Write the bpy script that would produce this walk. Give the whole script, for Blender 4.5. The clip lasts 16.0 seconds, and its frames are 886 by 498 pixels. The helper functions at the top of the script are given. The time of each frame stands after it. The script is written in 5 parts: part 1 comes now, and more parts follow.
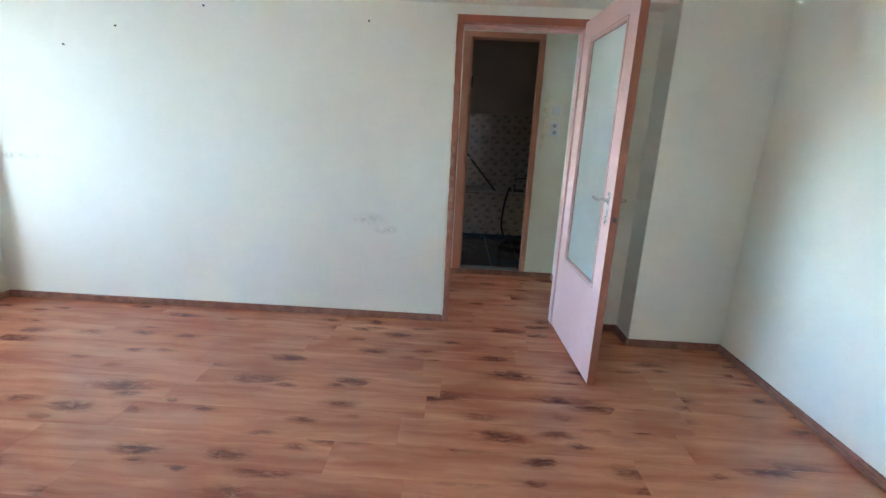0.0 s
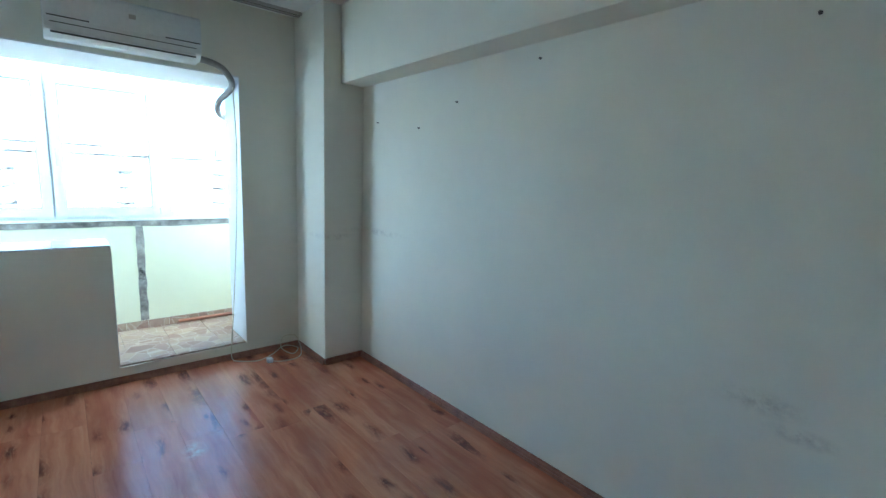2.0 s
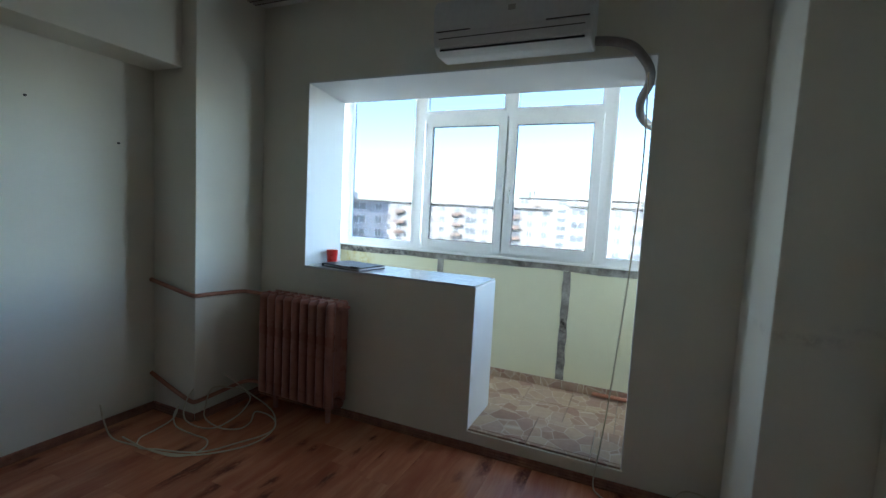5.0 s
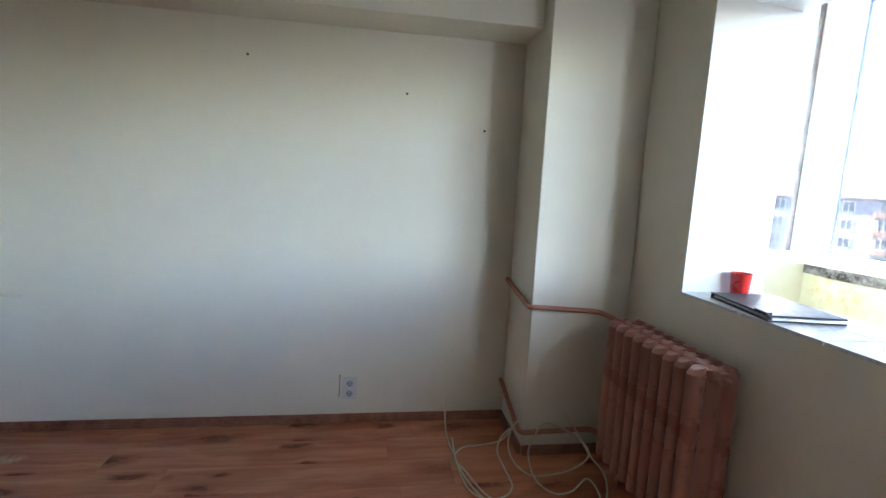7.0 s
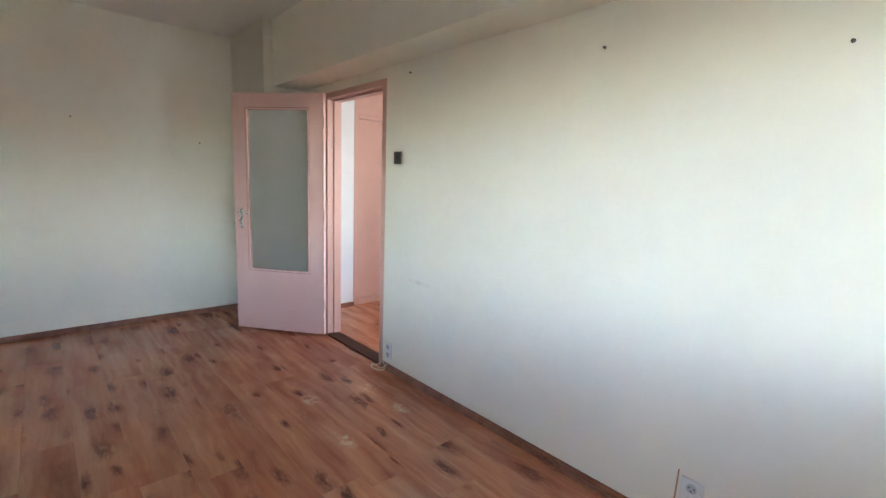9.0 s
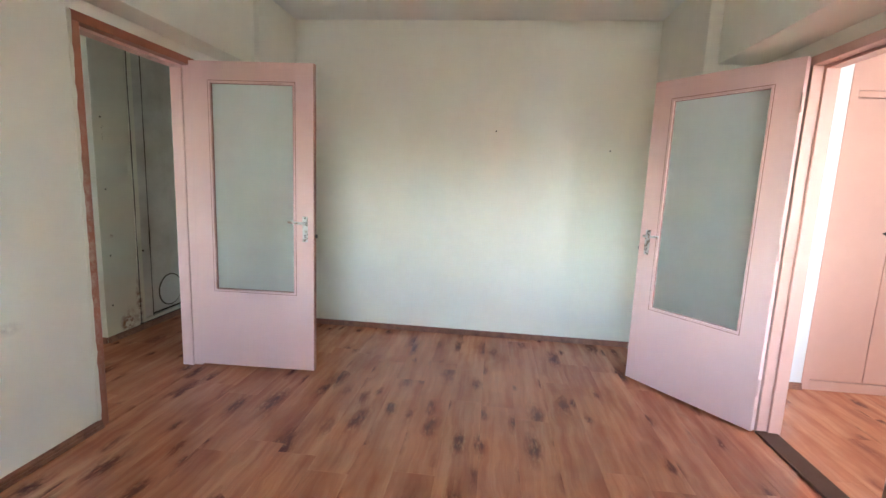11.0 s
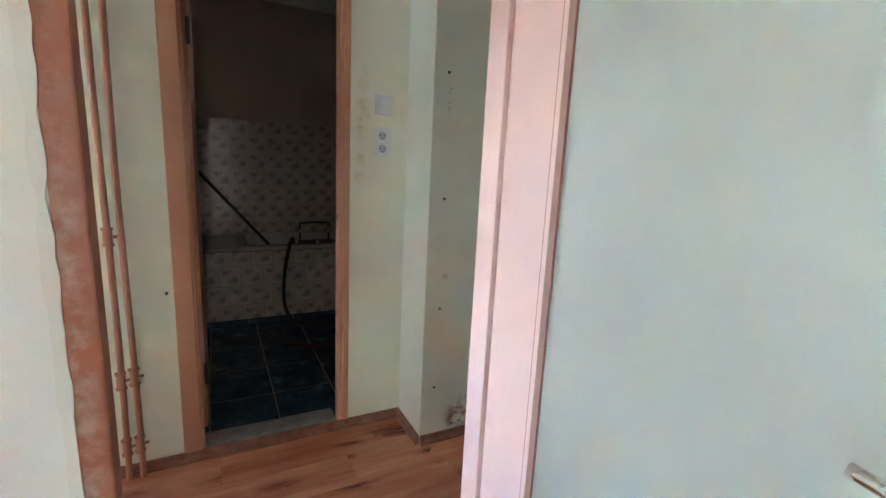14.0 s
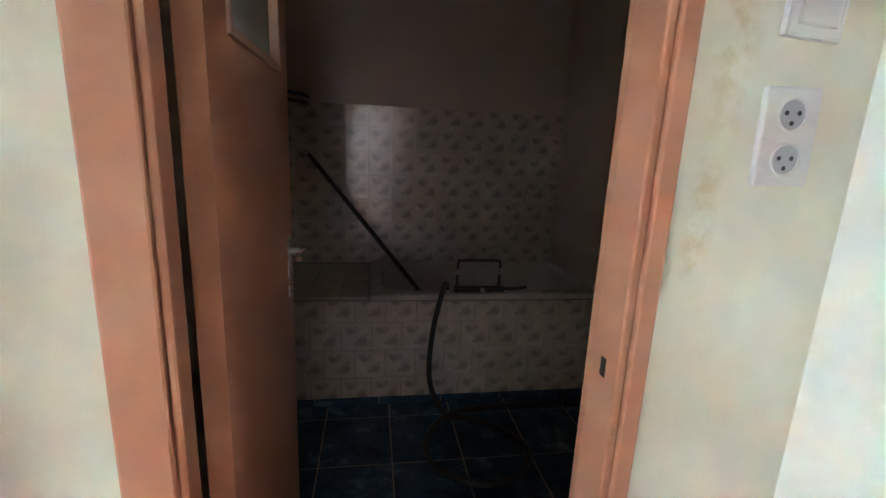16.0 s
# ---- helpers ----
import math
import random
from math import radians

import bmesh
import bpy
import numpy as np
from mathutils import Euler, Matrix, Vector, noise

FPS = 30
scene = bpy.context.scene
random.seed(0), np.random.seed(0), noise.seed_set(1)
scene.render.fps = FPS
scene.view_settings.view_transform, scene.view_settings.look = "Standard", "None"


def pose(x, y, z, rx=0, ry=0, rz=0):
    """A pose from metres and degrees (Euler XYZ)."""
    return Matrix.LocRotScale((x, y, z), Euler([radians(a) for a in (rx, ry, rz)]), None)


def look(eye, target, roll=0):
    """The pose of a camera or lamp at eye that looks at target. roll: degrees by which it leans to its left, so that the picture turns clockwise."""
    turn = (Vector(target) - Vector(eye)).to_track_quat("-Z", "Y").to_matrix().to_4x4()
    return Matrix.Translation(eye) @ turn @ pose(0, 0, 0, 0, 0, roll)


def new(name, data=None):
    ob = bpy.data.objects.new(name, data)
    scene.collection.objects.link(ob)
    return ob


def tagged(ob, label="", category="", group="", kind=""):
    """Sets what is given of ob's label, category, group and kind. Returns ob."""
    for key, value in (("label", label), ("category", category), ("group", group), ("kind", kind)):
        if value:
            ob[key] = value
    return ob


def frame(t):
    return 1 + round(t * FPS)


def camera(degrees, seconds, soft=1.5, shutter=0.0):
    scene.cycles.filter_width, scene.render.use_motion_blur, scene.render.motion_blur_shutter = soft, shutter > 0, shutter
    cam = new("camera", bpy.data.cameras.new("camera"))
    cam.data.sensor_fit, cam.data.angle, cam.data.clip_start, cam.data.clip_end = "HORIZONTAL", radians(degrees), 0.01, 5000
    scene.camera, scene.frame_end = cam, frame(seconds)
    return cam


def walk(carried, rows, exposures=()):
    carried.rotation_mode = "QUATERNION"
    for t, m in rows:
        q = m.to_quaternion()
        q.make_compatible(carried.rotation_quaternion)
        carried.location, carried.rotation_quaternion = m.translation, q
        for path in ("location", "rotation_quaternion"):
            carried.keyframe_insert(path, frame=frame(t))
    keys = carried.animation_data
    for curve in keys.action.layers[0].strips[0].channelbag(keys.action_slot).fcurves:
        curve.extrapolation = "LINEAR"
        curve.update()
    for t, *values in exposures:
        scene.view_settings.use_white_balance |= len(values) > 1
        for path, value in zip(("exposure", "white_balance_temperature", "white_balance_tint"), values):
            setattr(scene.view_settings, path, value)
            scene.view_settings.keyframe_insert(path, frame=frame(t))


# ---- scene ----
cam = camera(89.5, 16.0)

PATH = [
    (0, (0.114, 0.522, 1.279), (0.068, 2.458, 0.781), 2.8),
    (0.5, (0.076, 0.792, 1.293), (-0.436, 2.666, 0.82), 2.6),
    (1, (0.02, 1.101, 1.327), (-0.9, 2.825, 0.903), 2.4),
    (1.5, (-0.06, 1.446, 1.388), (-1.303, 2.968, 1.017), 2.4),
    (2, (-0.113, 1.767, 1.402), (-1.614, 3.053, 1.095), 2.1),
    (2.5, (-0.214, 2.015, 1.421), (-1.939, 2.999, 1.182), 2.1),
    (3, (-0.379, 2.245, 1.41), (-2.265, 2.883, 1.218), 2.4),
    (3.2, (-0.435, 2.351, 1.388), (-2.366, 2.838, 1.208), 2.5),
    (5.3, (-1.476, 2.787, 1.311), (-3.182, 1.76, 1.128), 2.9),
    (5.5, (-1.566, 2.747, 1.312), (-3.165, 1.561, 1.118), 2.8),
    (6, (-1.923, 2.613, 1.281), (-3.154, 1.051, 1.066), 2.8),
    (6.5, (-2.172, 2.515, 1.248), (-2.968, 0.695, 1.016), 2.8),
    (7, (-2.388, 2.443, 1.284), (-2.682, 0.483, 1.016), 2.8),
    (7.5, (-2.572, 2.252, 1.293), (-2.364, 0.284, 1.0), 2.6),
    (8, (-2.727, 2.091, 1.284), (-2.028, 0.238, 1.002), 2.3),
    (8.5, (-2.848, 1.992, 1.332), (-1.73, 0.358, 1.043), 2.2),
    (9, (-2.757, 1.823, 1.313), (-1.29, 0.496, 1.018), 2.1),
    (9.5, (-2.591, 1.647, 1.29), (-0.86, 0.688, 1.0), 2.0),
    (10, (-2.462, 1.484, 1.283), (-0.561, 0.934, 0.994), 2.1),
    (10.2, (-2.39, 1.47, 1.291), (-0.449, 1.083, 1.002), 2.1),
    (12.3, (-0.698, 2.01, 1.294), (1.012, 2.994, 0.962), 3.0),
    (12.5, (-0.529, 2.064, 1.286), (1.117, 3.149, 0.949), 3.0),
    (13, (-0.151, 2.222, 1.29), (1.286, 3.568, 0.938), 2.7),
    (13.5, (0.075, 2.457, 1.272), (1.268, 4.021, 0.911), 3.1),
    (14, (0.27, 2.714, 1.284), (1.171, 4.461, 0.91), 2.8),
    (14.5, (0.431, 3.044, 1.279), (1.056, 4.907, 0.902), 2.7),
    (15, (0.45, 3.426, 1.277), (0.846, 5.346, 0.878), 2.6),
    (15.5, (0.451, 3.81, 1.307), (0.74, 5.745, 0.889), 2.8),
    (16, (0.419, 4.178, 1.333), (0.736, 6.104, 0.894), 2.6),
]
EXPOSURES = [
    (0, 9.1, 5550, 6), (0.5, 8.9, 5400, 5), (1.0, 8.35, 5000, 0), (1.5, 8.0, 4950, -2), (2.0, 7.7, 5000, -3), (2.5, 7.5, 5150, -2), (3.2, 7.2, 5400, 0), (5.3, 5.95, 5750, 6), (5.8, 5.95, 5800, 7), (6.5, 6.45, 6000, 11),
    (7.0, 7.15, 6400, 15), (7.5, 7.8, 6900, 17), (8, 7.85, 6900, 17), (9, 7.9, 6800, 16), (10, 8.35, 6950, 16), (12.5, 9.05, 6050, 9), (14, 9.35, 6050, 10), (14.5, 9.6, 6050, 11), (15, 10.0, 6000, 11), (16, 10.4, 5800, 10)]
walk(cam, [(t, look(eye, target, roll)) for t, eye, target, roll in PATH], EXPOSURES)

# ---------------------------------------------------------------- light
world = bpy.data.worlds.new("world")
scene.world = world
world.use_nodes = True
wn = world.node_tree.nodes
wl = world.node_tree.links
sky = wn.new("ShaderNodeTexSky")
sky.sky_type, sky.sun_disc = "NISHITA", False
sky.sun_elevation, sky.sun_rotation = radians(38), radians(120)
sky.air_density, sky.dust_density, sky.ozone_density = 1.0, 0.8, 1.5
wn["Background"].inputs["Strength"].default_value = 0.07
wl.new(sky.outputs["Color"], wn["Background"].inputs["Color"])

sun_data = bpy.data.lights.new("sun", "SUN")
sun_data.energy, sun_data.angle, sun_data.color = 2.0, radians(0.53), (1.0, 0.95, 0.88)
sun = new("sun", sun_data)
SUN_FROM = Vector((math.cos(radians(38)) * math.sin(radians(120)), math.cos(radians(38)) * math.cos(radians(120)), math.sin(radians(38))))
sun.matrix_world = look(SUN_FROM * 100, (0, 0, 0))

# ---------------------------------------------------------------- materials
def nodes_of(name):
    m = bpy.data.materials.new(name)
    m.use_nodes = True
    nt = m.node_tree
    return m, nt, nt.nodes["Principled BSDF"]


def N(nt, kind, **kw):
    n = nt.nodes.new(kind)
    for k, v in kw.items():
        if k in n.inputs:
            n.inputs[k].default_value = v
    return n


def mapped(nt, scale=(1, 1, 1), coords="position", offset_random=0.0):
    """A scaled coordinate, in metres of the world or of the object."""
    mp = N(nt, "ShaderNodeMapping")
    mp.inputs["Scale"].default_value = scale
    if coords == "position":
        src = N(nt, "ShaderNodeNewGeometry").outputs["Position"]
    else:
        src = N(nt, "ShaderNodeTexCoord").outputs["Object"]
    if offset_random:
        info = N(nt, "ShaderNodeObjectInfo")
        mul = N(nt, "ShaderNodeMath")
        mul.operation = "MULTIPLY"
        mul.inputs[1].default_value = offset_random
        nt.links.new(info.outputs["Random"], mul.inputs[0])
        add = N(nt, "ShaderNodeVectorMath")
        nt.links.new(src, add.inputs[0])
        nt.links.new(mul.outputs[0], add.inputs[1])
        src = add.outputs[0]
    nt.links.new(src, mp.inputs["Vector"])
    return mp.outputs["Vector"]


def noise_fac(nt, vec, scale, detail=4, rough=0.55):
    n = N(nt, "ShaderNodeTexNoise")
    n.inputs["Scale"].default_value, n.inputs["Detail"].default_value, n.inputs["Roughness"].default_value = scale, detail, rough
    nt.links.new(vec, n.inputs["Vector"])
    return n.outputs["Fac"]


def ramp(nt, fac, stops):
    r = N(nt, "ShaderNodeValToRGB")
    els = r.color_ramp.elements
    while len(els) < len(stops):
        els.new(0.5)
    for e, (p, c) in zip(els, stops):
        e.position, e.color = p, (*c, 1) if len(c) == 3 else c
    nt.links.new(fac, r.inputs["Fac"])
    return r.outputs["Color"]


def grey(v):
    return (v, v, v)


def mix(nt, fac, a, b, mode="MIX"):
    m = nt.nodes.new("ShaderNodeMix")
    m.data_type, m.blend_type = "RGBA", mode
    for sock, v in ((m.inputs[0], fac), (m.inputs[6], a), (m.inputs[7], b)):
        if isinstance(v, bpy.types.NodeSocket):
            nt.links.new(v, sock)
        elif isinstance(v, (int, float)):
            sock.default_value = v
        else:
            sock.default_value = (*v, 1)
    return m.outputs[2]


def bump(nt, bsdf, height, strength=0.2, dist=0.002):
    b = N(nt, "ShaderNodeBump")
    b.inputs["Strength"].default_value, b.inputs["Distance"].default_value = strength, dist
    nt.links.new(height, b.inputs["Height"])
    nt.links.new(b.outputs["Normal"], bsdf.inputs["Normal"])


def paint(name, colour, rough=0.75, vary=0.06, grain=120.0, relief=0.25, coords="position", spec=0.3):
    """Brushed wall or wood paint: broad patchiness and a fine roller grain."""
    m, nt, b = nodes_of(name)
    v = mapped(nt, coords=coords)
    broad = noise_fac(nt, v, 1.3, 5)
    fine = noise_fac(nt, v, 9.0, 6, 0.65)
    dark = tuple(c * (1 - vary) for c in colour)
    lite = tuple(min(1, c * (1 + vary * 0.6)) for c in colour)
    c1 = ramp(nt, broad, [(0.3, dark), (0.7, lite)])
    c2 = mix(nt, 0.25, c1, ramp(nt, fine, [(0.35, dark), (0.65, lite)]))
    nt.links.new(c2, b.inputs["Base Color"])
    nt.links.new(ramp(nt, fine, [(0.3, grey(rough - 0.06)), (0.7, grey(rough + 0.05))]), b.inputs["Roughness"])
    b.inputs["Specular IOR Level"].default_value = spec
    bump(nt, b, noise_fac(nt, v, grain, 3), relief, 0.001)
    return m


def scuffed(m, spots, colour=(0.33, 0.29, 0.24), strength=0.55):
    """Rubbed marks of a shape of their own on a painted wall: place, half sizes."""
    nt = m.node_tree
    b = nt.nodes["Principled BSDF"]
    base = b.inputs["Base Color"].links[0].from_socket
    pos = N(nt, "ShaderNodeNewGeometry").outputs["Position"]
    ragged = noise_fac(nt, mapped(nt), 22.0, 5, 0.7)
    for place, half in spots:
        mp = N(nt, "ShaderNodeVectorMath")
        mp.operation = "SUBTRACT"
        nt.links.new(pos, mp.inputs[0])
        mp.inputs[1].default_value = place
        dv = N(nt, "ShaderNodeVectorMath")
        dv.operation = "DIVIDE"
        nt.links.new(mp.outputs[0], dv.inputs[0])
        dv.inputs[1].default_value = half
        ln = N(nt, "ShaderNodeVectorMath")
        ln.operation = "LENGTH"
        nt.links.new(dv.outputs[0], ln.inputs[0])
        inside = ramp(nt, ln.outputs["Value"], [(0.2, grey(strength)), (1.0, grey(0.0))])
        fac = mix(nt, 1.0, inside, ramp(nt, ragged, [(0.42, grey(0.0)), (0.62, grey(1.0))]), "MULTIPLY")
        base = mix(nt, fac, base, colour)
    nt.links.new(base, b.inputs["Base Color"])
    return m


def plain(name, colour, rough=0.5, metal=0.0, vary=0.05, coords="object", spec=0.5):
    m, nt, b = nodes_of(name)
    f = noise_fac(nt, mapped(nt, coords=coords), 40.0, 4)
    nt.links.new(ramp(nt, f, [(0.3, tuple(c * (1 - vary) for c in colour)), (0.7, tuple(min(1, c * (1 + vary)) for c in colour))]), b.inputs["Base Color"])
    nt.links.new(ramp(nt, f, [(0.3, grey(max(0.02, rough - 0.05))), (0.7, grey(min(1, rough + 0.05)))]), b.inputs["Roughness"])
    b.inputs["Metallic"].default_value = metal
    b.inputs["Specular IOR Level"].default_value = spec
    return m


def laminate(name):
    """Reddish oak laminate with long soft grain and clustered dark knots; boards run along x."""
    m, nt, b = nodes_of(name)
    v = mapped(nt, (1, 1, 1), offset_random=23.0)
    warp = N(nt, "ShaderNodeTexNoise")
    warp.inputs["Scale"].default_value, warp.inputs["Detail"].default_value = 6.0, 4
    nt.links.new(v, warp.inputs["Vector"])
    shift = N(nt, "ShaderNodeVectorMath")
    shift.operation = "MULTIPLY_ADD"
    nt.links.new(warp.outputs["Color"], shift.inputs[0])
    shift.inputs[1].default_value = (0.16, 0.055, 0.0)
    nt.links.new(v, shift.inputs[2])

    def along(sx, sy):
        mp = N(nt, "ShaderNodeMapping")
        mp.inputs["Scale"].default_value = (sx, sy, 1.0)
        nt.links.new(shift.outputs[0], mp.inputs["Vector"])
        return mp.outputs["Vector"]

    grain = noise_fac(nt, along(1.5, 24.0), 1.0, 8, 0.68)
    broad = noise_fac(nt, along(1.0, 9.0), 1.0, 3)
    col = ramp(nt, grain, [(0.28, (0.37, 0.105, 0.060)), (0.5, (0.60, 0.228, 0.122)), (0.72, (0.75, 0.37, 0.21))])
    col = mix(nt, 0.5, col, ramp(nt, broad, [(0.3, (0.33, 0.090, 0.052)), (0.5, (0.59, 0.222, 0.118)), (0.7, (0.74, 0.36, 0.205))]))
    # knots: a soft dark heart, a reddish bruise round it, pale wrinkles beside
    vor = N(nt, "ShaderNodeTexVoronoi")
    vor.voronoi_dimensions = "2D"
    vor.inputs["Scale"].default_value = 1.0
    nt.links.new(along(2.5, 7.0), vor.inputs["Vector"])
    sep = N(nt, "ShaderNodeSeparateColor")
    nt.links.new(vor.outputs["Color"], sep.inputs["Color"])
    some = ramp(nt, sep.outputs["Red"], [(0.22, grey(0.0)), (0.5, grey(1.0))])
    streaky = ramp(nt, noise_fac(nt, along(13.0, 60.0), 1.0, 7, 0.7), [(0.40, grey(0.1)), (0.56, grey(1.0))])
    size = N(nt, "ShaderNodeMapRange")
    size.inputs["To Min"].default_value, size.inputs["To Max"].default_value = 0.55, 1.9
    nt.links.new(sep.outputs["Green"], size.inputs["Value"])
    sized = N(nt, "ShaderNodeMath")
    sized.operation = "MULTIPLY"
    nt.links.new(vor.outputs["Distance"], sized.inputs[0])
    nt.links.new(size.outputs[0], sized.inputs[1])
    ring = mix(nt, 1.0, ramp(nt, sized.outputs[0], [(0.10, grey(0.85)), (0.36, grey(0.0))]), some, "MULTIPLY")
    col = mix(nt, mix(nt, 1.0, ring, streaky, "MULTIPLY"), col, (0.20, 0.055, 0.034))
    wrinkle = ramp(nt, noise_fac(nt, along(22.0, 55.0), 1.0, 3, 0.6), [(0.55, grey(0.0)), (0.66, grey(0.75))])
    col = mix(nt, mix(nt, 1.0, ring, wrinkle, "MULTIPLY"), col, (0.70, 0.36, 0.19))
    heart = mix(nt, 1.0, ramp(nt, sized.outputs[0], [(0.05, grey(0.8)), (0.13, grey(0.55)), (0.23, grey(0.0))]), some, "MULTIPLY")
    blotch = ramp(nt, noise_fac(nt, along(20.0, 45.0), 1.0, 4, 0.6), [(0.36, grey(0.2)), (0.56, grey(1.0))])
    col = mix(nt, mix(nt, 1.0, heart, blotch, "MULTIPLY"), col, (0.095, 0.034, 0.031))
    # broad reddish figure running along several hands of board
    figure = noise_fac(nt, along(2.2, 5.5), 1.0, 3, 0.5)
    col = mix(nt, ramp(nt, figure, [(0.48, grey(0.0)), (0.68, grey(0.55))]), col, (0.36, 0.105, 0.055))
    info = N(nt, "ShaderNodeObjectInfo")
    col = mix(nt, 0.3, col, ramp(nt, info.outputs["Random"], [(0.0, grey(0.93)), (1.0, grey(1.0))]), "MULTIPLY")
    nt.links.new(col, b.inputs["Base Color"])
    nt.links.new(ramp(nt, grain, [(0.3, grey(0.27)), (0.7, grey(0.22))]), b.inputs["Roughness"])
    b.inputs["Specular IOR Level"].default_value = 0.5
    bump(nt, b, grain, 0.05, 0.001)
    return m


def crazy_paving(name):
    """Floor tile printed with broken stone pieces in beige, rose and brown."""
    m, nt, b = nodes_of(name)
    v = mapped(nt, (1, 1, 1), offset_random=11.0)
    vor = N(nt, "ShaderNodeTexVoronoi")
    vor.inputs["Scale"].default_value = 9.0
    nt.links.new(v, vor.inputs["Vector"])
    edge = N(nt, "ShaderNodeTexVoronoi")
    edge.feature = "DISTANCE_TO_EDGE"
    edge.inputs["Scale"].default_value = 9.0
    nt.links.new(v, edge.inputs["Vector"])
    sep = N(nt, "ShaderNodeSeparateColor")
    nt.links.new(vor.outputs["Color"], sep.inputs["Color"])
    col = ramp(nt, sep.outputs["Red"], [(0.0, (0.24, 0.10, 0.07)), (0.25, (0.36, 0.22, 0.15)), (0.5, (0.50, 0.37, 0.25)), (0.75, (0.40, 0.28, 0.22)), (1.0, (0.30, 0.14, 0.11))])
    cloud = noise_fac(nt, v, 26.0, 6, 0.7)
    col = mix(nt, 0.35, col, ramp(nt, cloud, [(0.3, (0.30, 0.17, 0.12)), (0.7, (0.58, 0.47, 0.34))]))
    col = mix(nt, ramp(nt, edge.outputs["Distance"], [(0.0, grey(0.6)), (0.035, grey(0.0))]), col, (0.68, 0.60, 0.49))
    nt.links.new(col, b.inputs["Base Color"])
    nt.links.new(ramp(nt, cloud, [(0.3, grey(0.38)), (0.7, grey(0.55))]), b.inputs["Roughness"])
    return m


def flowered_tile(name):
    """Glazed beige wall tile with a printed grey-brown flower and spray of leaves."""
    m, nt, b = nodes_of(name)
    tc = N(nt, "ShaderNodeTexCoord").outputs["Object"]
    base = ramp(nt, noise_fac(nt, mapped(nt, coords="object", offset_random=5.0), 14.0, 5), [(0.3, (0.60, 0.52, 0.44)), (0.7, (0.76, 0.68, 0.58))])
    wob = N(nt, "ShaderNodeTexNoise")
    wob.inputs["Scale"].default_value, wob.inputs["Detail"].default_value = 45.0, 5
    nt.links.new(tc, wob.inputs["Vector"])
    ad = N(nt, "ShaderNodeVectorMath")
    ad.operation = "MULTIPLY_ADD"
    nt.links.new(wob.outputs["Color"], ad.inputs[0])
    ad.inputs[1].default_value = (0.06, 0.0, 0.06)
    off = N(nt, "ShaderNodeVectorMath")
    off.operation = "SUBTRACT"
    nt.links.new(tc, off.inputs[0])
    off.inputs[1].default_value = (0.03, 0.0, 0.03)
    nt.links.new(off.outputs[0], ad.inputs[2])
    for place, r in (((0.042, 0, 0.108), 0.030), ((0.075, 0, 0.120), 0.016), ((0.106, 0, 0.052), 0.034), ((0.070, 0, 0.040), 0.018), ((0.125, 0, 0.082), 0.014)):
        d = N(nt, "ShaderNodeVectorMath")
        d.operation = "DISTANCE"
        nt.links.new(ad.outputs[0], d.inputs[0])
        d.inputs[1].default_value = place
        fac = ramp(nt, d.outputs["Value"], [(r * 0.45, grey(0.62)), (r, grey(0.0))])
        base = mix(nt, fac, base, (0.24, 0.20, 0.17))
    info = N(nt, "ShaderNodeObjectInfo")
    base = mix(nt, 0.4, base, ramp(nt, info.outputs["Random"], [(0.0, grey(0.75)), (1.0, grey(1.0))]), "MULTIPLY")
    nt.links.new(base, b.inputs["Base Color"])
    b.inputs["Roughness"].default_value = 0.12
    bump(nt, b, noise_fac(nt, mapped(nt, coords="object", offset_random=9.0), 30.0, 2), 0.12, 0.002)
    return m


def veined(name):
    """White glazed tile printed with a net of thin grey veins."""
    m, nt, b = nodes_of(name)
    v = mapped(nt, (1, 1, 1), offset_random=3.0)
    edge = N(nt, "ShaderNodeTexVoronoi")
    edge.feature = "DISTANCE_TO_EDGE"
    edge.inputs["Scale"].default_value = 17.0
    nt.links.new(v, edge.inputs["Vector"])
    cloud = noise_fac(nt, v, 8.0, 5)
    col = ramp(nt, cloud, [(0.3, (0.70, 0.71, 0.73)), (0.7, (0.80, 0.81, 0.82))])
    col = mix(nt, ramp(nt, edge.outputs["Distance"], [(0.0, grey(0.6)), (0.05, grey(0.0))]), col, (0.42, 0.44, 0.46))
    nt.links.new(col, b.inputs["Base Color"])
    b.inputs["Roughness"].default_value = 0.2
    return m


def mottled(name, stops, scale=6.0, rough=0.4, metal=0.0, relief=0.2, coords="position", rnd=0.0):
    m, nt, b = nodes_of(name)
    v = mapped(nt, coords=coords, offset_random=rnd)
    f = noise_fac(nt, v, scale, 8, 0.68)
    nt.links.new(ramp(nt, f, stops), b.inputs["Base Color"])
    g = noise_fac(nt, v, scale * 4, 4)
    nt.links.new(ramp(nt, g, [(0.3, grey(max(0.03, rough - 0.12))), (0.7, grey(min(1, rough + 0.1)))]), b.inputs["Roughness"])
    b.inputs["Metallic"].default_value = metal
    bump(nt, b, g, relief, 0.002)
    return m


